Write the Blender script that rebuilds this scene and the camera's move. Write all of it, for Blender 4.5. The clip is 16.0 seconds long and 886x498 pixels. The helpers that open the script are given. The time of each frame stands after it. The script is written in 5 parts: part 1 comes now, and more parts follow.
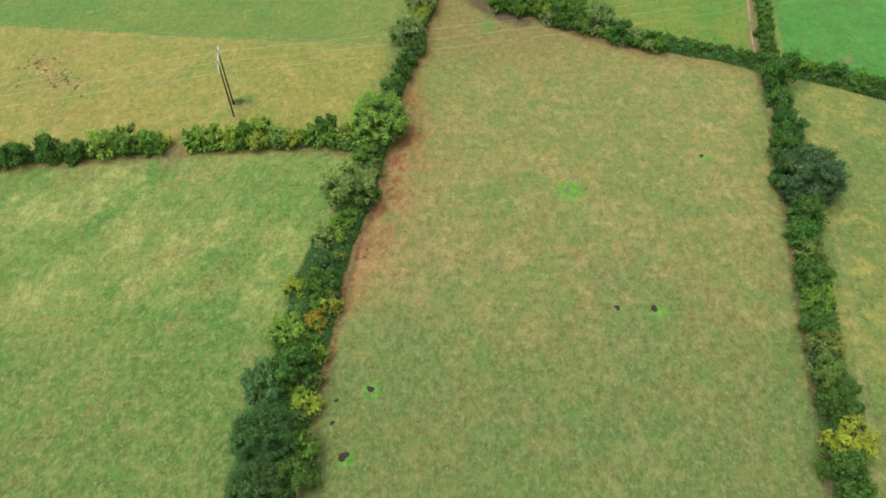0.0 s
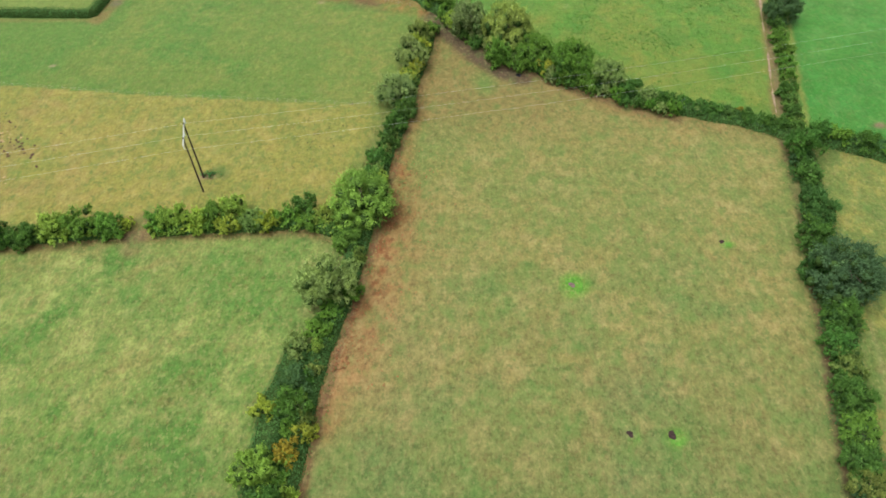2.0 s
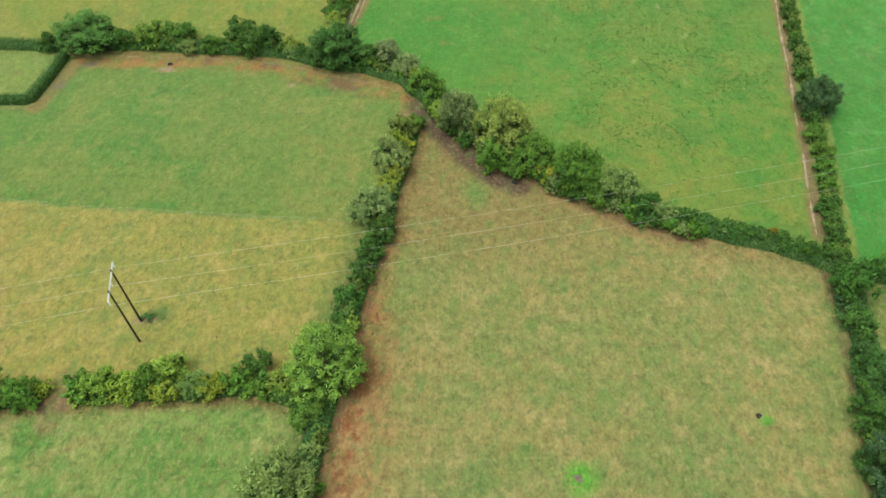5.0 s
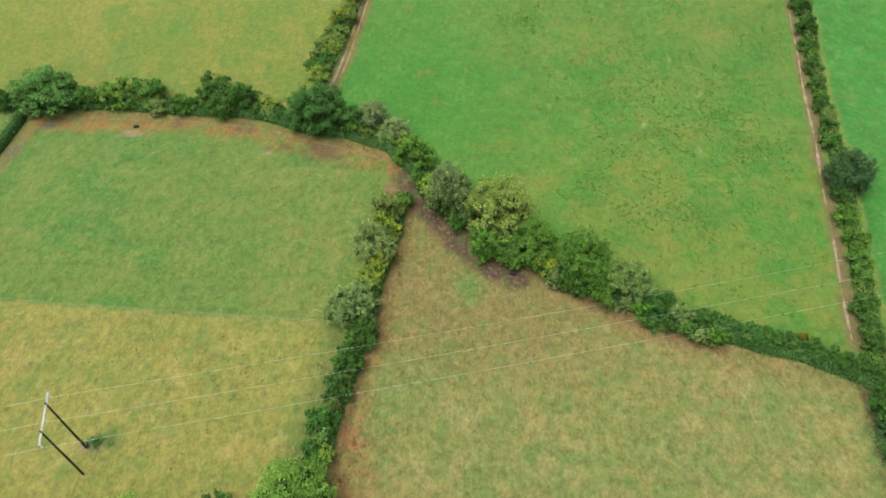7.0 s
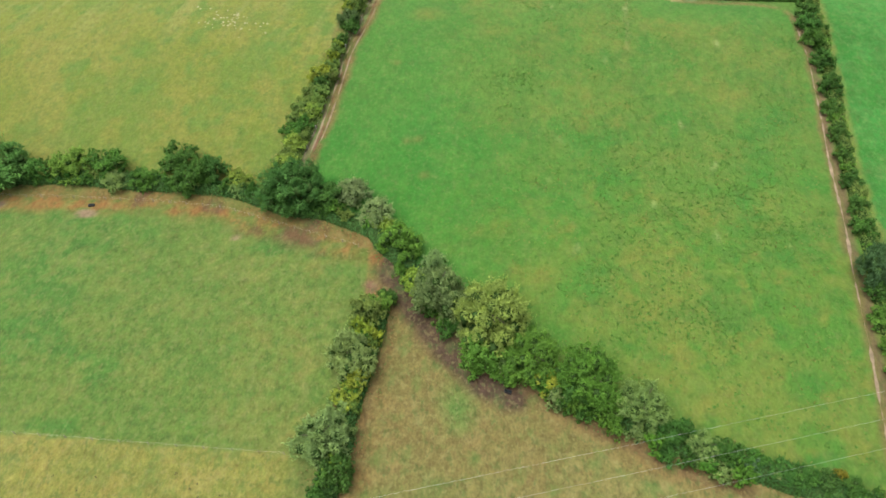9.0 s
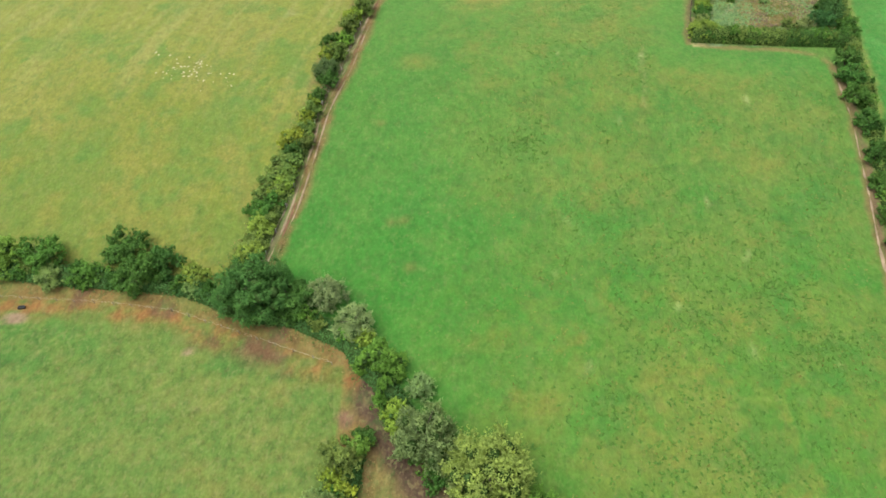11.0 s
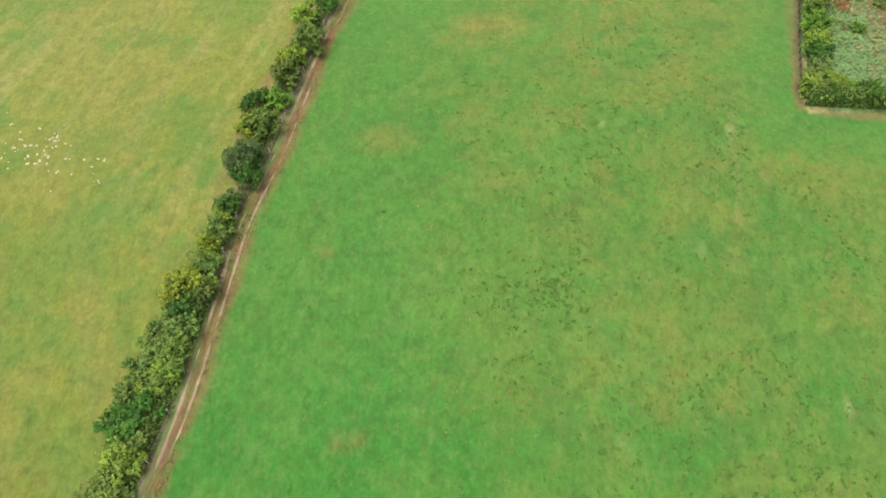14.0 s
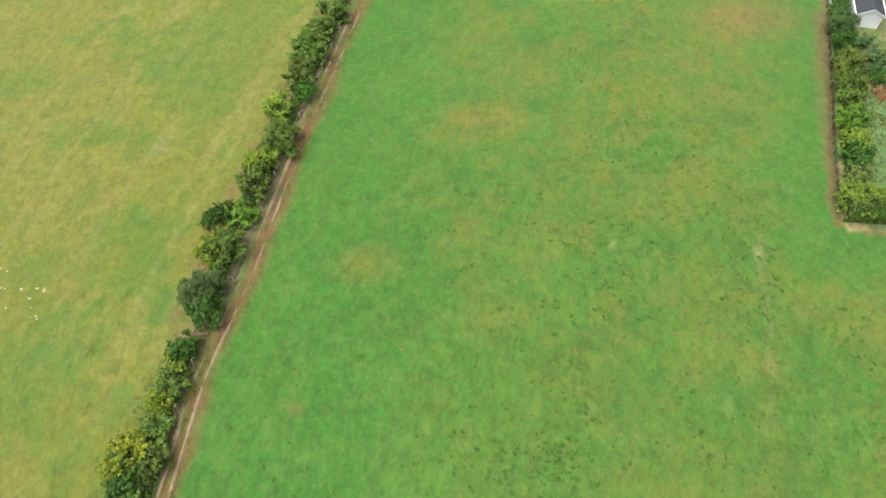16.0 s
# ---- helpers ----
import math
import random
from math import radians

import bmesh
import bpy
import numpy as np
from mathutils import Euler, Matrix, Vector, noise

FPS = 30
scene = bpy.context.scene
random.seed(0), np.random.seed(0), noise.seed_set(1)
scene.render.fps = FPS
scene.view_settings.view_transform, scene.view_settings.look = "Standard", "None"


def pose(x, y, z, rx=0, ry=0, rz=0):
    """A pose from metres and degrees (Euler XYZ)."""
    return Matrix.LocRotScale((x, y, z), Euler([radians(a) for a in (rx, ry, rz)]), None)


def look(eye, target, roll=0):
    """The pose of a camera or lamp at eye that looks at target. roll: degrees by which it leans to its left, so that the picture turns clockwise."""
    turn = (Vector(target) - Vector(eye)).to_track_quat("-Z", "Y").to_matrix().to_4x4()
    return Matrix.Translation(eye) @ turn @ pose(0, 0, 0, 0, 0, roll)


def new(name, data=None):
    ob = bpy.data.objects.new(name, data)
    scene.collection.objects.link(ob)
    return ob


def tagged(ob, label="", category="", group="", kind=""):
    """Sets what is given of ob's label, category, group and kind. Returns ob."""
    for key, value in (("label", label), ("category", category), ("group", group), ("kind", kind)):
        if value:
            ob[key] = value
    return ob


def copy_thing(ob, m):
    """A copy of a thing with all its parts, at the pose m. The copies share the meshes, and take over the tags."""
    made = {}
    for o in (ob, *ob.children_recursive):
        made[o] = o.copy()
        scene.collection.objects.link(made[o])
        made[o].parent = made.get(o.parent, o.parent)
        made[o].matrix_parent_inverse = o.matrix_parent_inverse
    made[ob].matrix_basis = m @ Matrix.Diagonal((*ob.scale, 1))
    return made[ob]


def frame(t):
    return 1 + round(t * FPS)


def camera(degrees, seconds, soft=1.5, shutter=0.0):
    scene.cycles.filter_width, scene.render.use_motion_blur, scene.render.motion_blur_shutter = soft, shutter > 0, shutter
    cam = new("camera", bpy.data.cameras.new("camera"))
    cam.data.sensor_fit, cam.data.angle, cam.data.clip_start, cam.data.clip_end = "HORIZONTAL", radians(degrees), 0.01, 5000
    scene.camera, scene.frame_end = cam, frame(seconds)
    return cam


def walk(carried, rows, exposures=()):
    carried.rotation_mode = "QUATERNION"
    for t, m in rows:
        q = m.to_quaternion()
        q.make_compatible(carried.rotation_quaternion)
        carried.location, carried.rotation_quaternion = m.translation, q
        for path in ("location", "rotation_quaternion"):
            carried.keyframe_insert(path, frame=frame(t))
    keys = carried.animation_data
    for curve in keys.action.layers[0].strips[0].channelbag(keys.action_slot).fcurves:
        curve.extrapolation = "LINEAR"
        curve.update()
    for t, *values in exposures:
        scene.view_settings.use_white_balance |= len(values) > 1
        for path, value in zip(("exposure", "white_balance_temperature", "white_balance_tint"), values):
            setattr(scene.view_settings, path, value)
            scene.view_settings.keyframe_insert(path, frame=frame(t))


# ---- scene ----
# ---- camera: a drone over farmland, level at first, then sinking and tilting down ----
cam = camera(64.0, 16.0, soft=1.65)
ROLL = 0.63
ROWS = [  # seconds, x, y, z, pitch, yaw
    (0, 0.00, 0.00, 119.93, -50.12, -0.12),
    (0.5, 0.57, 7.04, 119.93, -50.12, -0.08),
    (1, 1.10, 13.90, 119.93, -50.12, -0.07),
    (1.5, 1.59, 20.90, 119.93, -50.12, -0.10),
    (2, 2.13, 27.74, 119.93, -50.12, -0.09),
    (2.5, 2.88, 35.03, 119.93, -50.12, -0.11),
    (3, 3.49, 41.84, 119.93, -50.12, -0.11),
    (3.5, 4.10, 49.05, 119.93, -50.12, -0.10),
    (6, 7.31, 83.43, 119.93, -50.12, 0.02),
    (6.5, 7.97, 90.59, 119.93, -50.12, 0.03),
    (7, 8.61, 97.03, 119.93, -50.12, 0.15),
    (7.5, 9.07, 104.12, 119.93, -50.12, 0.06),
    (8, 9.63, 111.07, 119.93, -50.12, 0.07),
    (8.5, 10.19, 118.25, 119.93, -50.12, 0.07),
    (9, 11.05, 125.09, 119.93, -50.12, 0.04),
    (9.2, 11.39, 127.87, 119.93, -50.12, 0.06),
    (11.3, 13.29, 167.63, 116.66, -52.14, -0.06),
    (11.5, 13.40, 172.75, 114.86, -52.52, -0.07),
    (12, 13.94, 185.85, 110.07, -53.50, -0.06),
    (12.5, 14.55, 198.75, 105.41, -54.40, 0.02),
    (13, 15.06, 210.54, 101.11, -55.32, 0.07),
    (13.5, 15.58, 221.80, 97.28, -56.12, 0.09),
    (14, 16.00, 231.91, 94.04, -56.90, 0.13),
    (14.5, 16.44, 239.92, 93.17, -57.30, 0.18),
    (15, 16.90, 246.01, 93.20, -57.35, 0.20),
    (15.5, 17.30, 252.20, 93.31, -57.30, 0.14),
    (16, 17.69, 258.11, 93.37, -57.29, 0.14),
]
walk(cam, [(t, pose(x, y, z, 90 + pitch, ROLL, yaw)) for t, x, y, z, pitch, yaw in ROWS], exposures=[(0.0, 0.66, 6500, 10), (3.5, 0.66, 6500, 10), (6.0, 0.67, 6400, 6.5), (9.0, 0.68, 6400, 6.5), (11.5, 0.79, 6440, 8), (12.5, 0.78, 6500, 10), (16.0, 0.74, 6500, 10)])

# ---- light: a bright overcast sky with a faint wide sun ----
SUN_UP, SUN_TURN = 72.0, 245.0
world = bpy.data.worlds.new("overcast")
scene.world = world
world.use_nodes = True
wn, wl = world.node_tree.nodes, world.node_tree.links
sky = wn.new("ShaderNodeTexSky")
sky.sky_type, sky.sun_disc = "NISHITA", False
sky.sun_elevation, sky.sun_rotation = radians(SUN_UP), radians(SUN_TURN)
sky.dust_density, sky.ozone_density = 6.0, 0.5
grey = wn.new("ShaderNodeHueSaturation")
grey.inputs["Saturation"].default_value = 0.3
wl.new(sky.outputs[0], grey.inputs["Color"])
wl.new(grey.outputs[0], wn["Background"].inputs["Color"])
wn["Background"].inputs["Strength"].default_value = 0.112
lamp = bpy.data.lights.new("sun", "SUN")
lamp.energy, lamp.angle, lamp.color = 1.4, radians(55), (1.0, 0.96, 0.9)
sun = new("sun", lamp)
el, az = radians(SUN_UP), radians(SUN_TURN)
sun.matrix_world = look((0, 0, 0), (-math.sin(az) * math.cos(el), -math.cos(az) * math.cos(el), -math.sin(el)))

# ---- materials ----
def nodes_of(name, rough=0.9):
    mat = bpy.data.materials.new(name)
    mat.use_nodes = True
    nt = mat.node_tree
    bsdf = nt.nodes["Principled BSDF"]
    bsdf.inputs["Roughness"].default_value = rough
    bsdf.inputs["Specular IOR Level"].default_value = 0.2
    return mat, nt, bsdf


def noise_node(nt, scale, detail=4.0, rough=0.55, coord=None):
    n = nt.nodes.new("ShaderNodeTexNoise")
    n.inputs["Scale"].default_value, n.inputs["Detail"].default_value, n.inputs["Roughness"].default_value = scale, detail, rough
    if coord is not None:
        nt.links.new(coord, n.inputs["Vector"])
    return n.outputs["Fac"]


def ramp(nt, value, lo, hi, a=0.0, b=1.0):
    m = nt.nodes.new("ShaderNodeMapRange")
    m.inputs["From Min"].default_value, m.inputs["From Max"].default_value = lo, hi
    m.inputs["To Min"].default_value, m.inputs["To Max"].default_value = a, b
    nt.links.new(value, m.inputs["Value"])
    return m.outputs[0]


def mix(nt, fac, a, b, blend="MIX"):
    m = nt.nodes.new("ShaderNodeMix")
    m.data_type, m.blend_type = "RGBA", blend
    for key, v in (("Factor", fac), ("A", a), ("B", b)):
        socket = [i for i in m.inputs if i.name == key and (i.type == "VALUE" if key == "Factor" else i.type == "RGBA")][0]
        if isinstance(v, (int, float)):
            socket.default_value = v
        elif isinstance(v, tuple):
            socket.default_value = (*v, 1.0)
        else:
            nt.links.new(v, socket)
    return [o for o in m.outputs if o.type == "RGBA"][0]


def maths(nt, op, a, b):
    m = nt.nodes.new("ShaderNodeMath")
    m.operation = op
    for i, v in enumerate((a, b)):
        if isinstance(v, (int, float)):
            m.inputs[i].default_value = v
        else:
            nt.links.new(v, m.inputs[i])
    return m.outputs[0]


def bump(nt, bsdf, height, strength, distance):
    b = nt.nodes.new("ShaderNodeBump")
    b.inputs["Strength"].default_value, b.inputs["Distance"].default_value = strength, distance
    nt.links.new(height, b.inputs["Height"])
    nt.links.new(b.outputs[0], bsdf.inputs["Normal"])


def plain(name, colour, rough=0.8, metal=0.0, scale=3.0, amount=0.25, spec=0.3):
    """A surface of one colour with grain at two scales and a fine relief."""
    mat, nt, bsdf = nodes_of(name, rough)
    co = nt.nodes.new("ShaderNodeTexCoord").outputs["Object"]
    big, small = noise_node(nt, scale, 4, 0.6, co), noise_node(nt, scale * 9, 3, 0.6, co)
    dark = tuple(c * (1 - amount) for c in colour)
    light = tuple(min(1, c * (1 + amount)) for c in colour)
    c = mix(nt, ramp(nt, big, 0.3, 0.7), dark, light)
    c = mix(nt, ramp(nt, small, 0.3, 0.7, 0.0, 0.35), c, dark)
    nt.links.new(c, bsdf.inputs["Base Color"])
    bsdf.inputs["Metallic"].default_value = metal
    bsdf.inputs["Specular IOR Level"].default_value = spec
    bump(nt, bsdf, small, 0.3, 0.02)
    return mat


def ground_material():
    mat, nt, bsdf = nodes_of("pasture", 0.95)
    bsdf.inputs["Specular IOR Level"].default_value = 0.1
    bsdf.inputs["Sheen Weight"].default_value, bsdf.inputs["Sheen Roughness"].default_value = 0.60, 0.40
    bsdf.inputs["Sheen Tint"].default_value = (0.8, 1.0, 0.4, 1)
    place = nt.nodes.new("ShaderNodeMapping")
    place.inputs["Scale"].default_value = (1.1, 0.78, 1.0)
    nt.links.new(nt.nodes.new("ShaderNodeNewGeometry").outputs["Position"], place.inputs["Vector"])
    geo = place.outputs[0]
    def turned(k):
        m = nt.nodes.new("ShaderNodeMapping")
        m.inputs["Location"].default_value = (k * 300, k * 170, 0)
        nt.links.new(geo, m.inputs["Vector"])
        return m.outputs[0]

    def attribute(n):
        a = nt.nodes.new("ShaderNodeAttribute")
        a.attribute_name = n
        return a
    tint, patch, rough = attribute("tint"), attribute("patch"), attribute("clump")
    warp = nt.nodes.new("ShaderNodeVectorMath")
    warp.operation = "MULTIPLY_ADD"
    drift = nt.nodes.new("ShaderNodeTexNoise")
    drift.inputs["Scale"].default_value, drift.inputs["Detail"].default_value = 0.12, 3.0
    nt.links.new(geo, drift.inputs["Vector"])
    nt.links.new(drift.outputs["Color"], warp.inputs[0])
    warp.inputs[1].default_value = (9.0, 9.0, 0.0)
    nt.links.new(geo, warp.inputs[2])
    bent = warp.outputs[0]
    wide = noise_node(nt, 0.06, 4, 0.6, bent)
    mid = noise_node(nt, 0.30, 5, 0.62, bent)
    fine = noise_node(nt, 0.60, 4, 0.65, geo)
    grain = noise_node(nt, 1.7, 4, 0.7, geo)
    f = maths(nt, "ADD", maths(nt, "MULTIPLY", wide, 0.4), maths(nt, "MULTIPLY", mid, 0.6))
    c = mix(nt, ramp(nt, f, 0.40, 0.60), tint.outputs["Color"], patch.outputs["Color"])
    # tussocks, tufts and blades
    v = maths(nt, "ADD", maths(nt, "MULTIPLY", fine, 0.5), maths(nt, "MULTIPLY", grain, 0.5))
    shade = ramp(nt, v, 0.36, 0.64, 0.50, 1.50)
    one = nt.nodes.new("ShaderNodeMath")
    one.operation = "MULTIPLY_ADD"
    nt.links.new(maths(nt, "SUBTRACT", shade, 1.0), one.inputs[0])
    nt.links.new(rough.outputs["Fac"], one.inputs[1])
    one.inputs[2].default_value = 1.0
    grey = nt.nodes.new("ShaderNodeCombineColor")
    for i in range(3):
        nt.links.new(one.outputs[0], grey.inputs[i])
    c = mix(nt, 1.0, c, grey.outputs[0], "MULTIPLY")
    often = rough.outputs["Fac"]
    straw = maths(nt, "MULTIPLY", often, often)
    # pale seed heads, dead straw and lush tufts
    for scale, lo, hi, amount, colour in ((0.34, 0.54, 0.68, 0.45, (0.270, 0.255, 0.105)), (1.0, 0.54, 0.63, 0.55, (0.285, 0.260, 0.110)), (0.26, 0.55, 0.70, 0.30, (0.205, 0.150, 0.058)),
                                          (0.21, 0.52, 0.68, 0.65, (0.070, 0.155, 0.034)), (0.55, 0.55, 0.64, 0.60, (0.048, 0.102, 0.026)), (0.85, 0.55, 0.63, 0.45, (0.150, 0.100, 0.042))):
        tuft = noise_node(nt, scale, 5, 0.62, turned(scale))
        c = mix(nt, maths(nt, "MULTIPLY", ramp(nt, tuft, lo, hi, 0.0, amount), straw if colour[0] > 0.1 else often), c, colour)
    nt.links.new(c, bsdf.inputs["Base Color"])
    bump(nt, bsdf, v, 0.8, 0.25)
    return mat


def leaf_material(name, shine=0.1):
    mat, nt, bsdf = nodes_of(name, 0.6)
    bsdf.inputs["Specular IOR Level"].default_value = shine
    info = nt.nodes.new("ShaderNodeObjectInfo")
    geo = nt.nodes.new("ShaderNodeNewGeometry")
    isle = geo.outputs["Random Per Island"]
    limb = nt.nodes.new("ShaderNodeAttribute")
    limb.attribute_name = "bough"
    bough = limb.outputs["Fac"]
    hue = nt.nodes.new("ShaderNodeHueSaturation")
    nt.links.new(info.outputs["Color"], hue.inputs["Color"])
    big = noise_node(nt, 0.6, 4, 0.65, geo.outputs["Position"])
    nt.links.new(ramp(nt, maths(nt, "ADD", maths(nt, "MULTIPLY", isle, 0.25), maths(nt, "ADD", maths(nt, "MULTIPLY", bough, 0.4), big)), 0.4, 1.2, 0.509, 0.491), hue.inputs["Hue"])
    nt.links.new(maths(nt, "MULTIPLY", ramp(nt, isle, 0, 1, 0.90, 1.12), ramp(nt, bough, 0, 1, 0.78, 1.34)), hue.inputs["Value"])
    young = mix(nt, 1.0, hue.outputs[0], (1.40, 1.42, 1.10), "MULTIPLY")
    c = mix(nt, ramp(nt, big, 0.46, 0.66, 0.0, 0.55), hue.outputs[0], young)
    spot = noise_node(nt, 1.1, 3, 0.6, geo.outputs["Position"])
    c = mix(nt, ramp(nt, spot, 0.50, 0.68, 0.0, 0.35), c, (0.05, 0.11, 0.03))
    nt.links.new(c, bsdf.inputs["Base Color"])
    glow = nt.nodes.new("ShaderNodeBsdfTranslucent")
    nt.links.new(c, glow.inputs["Color"])
    both = nt.nodes.new("ShaderNodeMixShader")
    both.inputs[0].default_value = 0.28
    nt.links.new(bsdf.outputs[0], both.inputs[1])
    nt.links.new(glow.outputs[0], both.inputs[2])
    nt.links.new(both.outputs[0], nt.nodes["Material Output"].inputs["Surface"])
    return mat


PASTURE = ground_material()
LEAF = leaf_material("leaves")
# dark green for plant cores: shade between the leaves put into the colour
CORE_SHADE = plain("core_shade", (0.046, 0.088, 0.024), 1.0, scale=2.0, amount=0.5, spec=0.0)
BARK = plain("bark", (0.10, 0.08, 0.06), 0.95, scale=2.0)
POLE = plain("creosoted_wood", (0.045, 0.033, 0.027), 0.85, scale=1.5)
STEEL = plain("galvanised_steel", (0.62, 0.64, 0.65), 0.45, 0.3, scale=2.0, amount=0.12)
WIRE = plain("aluminium_wire", (0.55, 0.56, 0.55), 0.4, 0.3, amount=0.1)
GLASS = plain("insulator_glass", (0.45, 0.50, 0.50), 0.25, amount=0.1)
POST = plain("weathered_post", (0.26, 0.23, 0.19), 0.9)
PALE_POST = plain("pale_post", (0.55, 0.52, 0.47), 0.85)
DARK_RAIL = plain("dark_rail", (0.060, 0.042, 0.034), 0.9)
TAPE = plain("pale_fence_wire", (0.55, 0.52, 0.42), 0.6, amount=0.1)
SLATE = plain("slate", (0.055, 0.06, 0.07), 0.6, scale=1.2)
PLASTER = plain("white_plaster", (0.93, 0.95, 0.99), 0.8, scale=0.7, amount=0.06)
CONCRETE = plain("concrete", (0.58, 0.57, 0.56), 0.9, scale=0.8)
DARK = plain("dark_plastic", (0.03, 0.03, 0.035), 0.5)

# ---- small helpers ----
rng = np.random.default_rng(7)


def mesh_of(name, verts, faces, material):
    me = bpy.data.meshes.new(name)
    me.from_pydata([tuple(v) for v in verts], [], [tuple(f) for f in faces])
    me.materials.append(material)
    me.update()
    return me


def part(name, me, parent, label=""):
    if isinstance(me, bmesh.types.BMesh):
        raise TypeError
    ob = new(name, me)
    ob.parent = parent
    return tagged(ob, label)


def quads_mesh(name, v, material, extra=None, tone=None):
    """Many separate four-cornered leaves: v has the shape (n, 4, 3). extra: vertices and triangles of a core."""
    n = len(v)
    verts = v.reshape(-1, 3)
    quads = np.arange(n * 4).reshape(n, 4)
    tris = np.zeros((0, 3), int)
    if extra is not None:
        tris = extra[1] + len(verts)
        verts = np.vstack([verts, extra[0]])
    me = bpy.data.meshes.new(name)
    me.vertices.add(len(verts))
    me.vertices.foreach_set("co", verts.astype(np.float32).ravel())
    loops = np.concatenate([quads.ravel(), tris.ravel()])
    me.loops.add(len(loops))
    me.loops.foreach_set("vertex_index", loops.astype(np.int32))
    me.polygons.add(n + len(tris))
    starts = np.concatenate([np.arange(n) * 4, n * 4 + np.arange(len(tris)) * 3])
    me.polygons.foreach_set("loop_start", starts.astype(np.int32))
    me.materials.append(material)
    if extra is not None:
        me.materials.append(CORE_SHADE)
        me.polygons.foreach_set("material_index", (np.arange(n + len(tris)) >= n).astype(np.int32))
    me.update(calc_edges=True)
    bough = np.full(len(verts), 0.5, np.float32)
    if tone is not None:
        bough[:n * 4] = np.repeat(tone, 4)
    me.attributes.new("bough", "FLOAT", "POINT").data.foreach_set("value", bough)
    return me


def leaves(centres, normals, size, long=1.6, axis=None):
    """Folded leaf sprays at the centres, facing the normals, or pointing along the axis. size: one number a leaf."""
    n = len(centres)
    nrm = normals / np.linalg.norm(normals, axis=1)[:, None]
    side = np.cross(nrm, rng.normal(size=(n, 3)))
    side /= np.linalg.norm(side, axis=1)[:, None]
    along = np.cross(nrm, side)
    if axis is not None:
        along = axis / np.linalg.norm(axis, axis=1)[:, None]
        side = np.cross(along, nrm + rng.normal(size=(n, 3)) * 0.5)
        side /= np.linalg.norm(side, axis=1)[:, None]
        nrm = np.cross(side, along)
    s = np.asarray(size)[:, None]
    fold = s * rng.uniform(0.1, 0.4, (n, 1))
    a = centres - along * s * long / 2
    c = centres + along * s * long / 2 - nrm * fold * 0.6
    b = centres + side * s * 0.5 - nrm * fold * 0.3 + along * s * rng.uniform(-0.2, 0.2, (n, 1))
    d = centres - side * s * 0.5 + nrm * fold * 0.2 + along * s * rng.uniform(-0.2, 0.2, (n, 1))
    return np.stack([a, b, c, d], axis=1)


def tube(points, radii, sides=7):
    """Vertices and quads of a bent round stick through the points."""
    verts, faces = [], []
    for i, p in enumerate(points):
        p = Vector(p)
        q = Vector(points[min(i + 1, len(points) - 1)]) - Vector(points[max(i - 1, 0)])
        turn = q.to_track_quat("Z", "Y")
        for k in range(sides):
            a = 2 * math.pi * k / sides
            verts.append(p + turn @ Vector((radii[i] * math.cos(a), radii[i] * math.sin(a), 0)))
    for i in range(len(points) - 1):
        for k in range(sides):
            j = (k + 1) % sides
            faces.append((i * sides + k, i * sides + j, (i + 1) * sides + j, (i + 1) * sides + k))
    faces.append(tuple(range(sides))[::-1])
    faces.append(tuple((len(points) - 1) * sides + k for k in range(sides)))
    return verts, faces


def joined(pieces):
    verts, faces = [], []
    for v, f in pieces:
        k = len(verts)
        verts += list(v)
        faces += [tuple(i + k for i in q) for q in f]
    return verts, faces


def box(x0, y0, z0, x1, y1, z1):
    v = [(x, y, z) for z in (z0, z1) for x, y in ((x0, y0), (x1, y0), (x1, y1), (x0, y1))]
    return v, [(3, 2, 1, 0), (4, 5, 6, 7), (0, 1, 5, 4), (1, 2, 6, 5), (2, 3, 7, 6), (3, 0, 4, 7)]


def value_noise(x, y, scale, seed):
    """Smooth noise between 0 and 1 on a plan."""
    table = np.random.default_rng(seed).random((257, 257))
    x, y = x / scale + 1000.3, y / scale + 1000.7
    i, j = np.floor(x).astype(int), np.floor(y).astype(int)
    u, v = x - i, y - j
    u, v = u * u * (3 - 2 * u), v * v * (3 - 2 * v)
    i, j = i % 256, j % 256
    return (table[i, j] * (1 - u) + table[i + 1, j] * u) * (1 - v) + (table[i, j + 1] * (1 - u) + table[i + 1, j + 1] * u) * v


def fbm(x, y, scale, seed, octaves=4):
    out, amp, total = 0.0, 1.0, 0.0
    x, y = 0.88 * x + 0.47 * y, -0.47 * x + 0.88 * y
    for k in range(octaves):
        out = out + amp * value_noise(x, y, scale / 2 ** k, seed + k)
        total += amp
        amp *= 0.55
        x, y = 0.8 * x - 0.6 * y + 17.0, 0.6 * x + 0.8 * y - 11.0
    return out / total


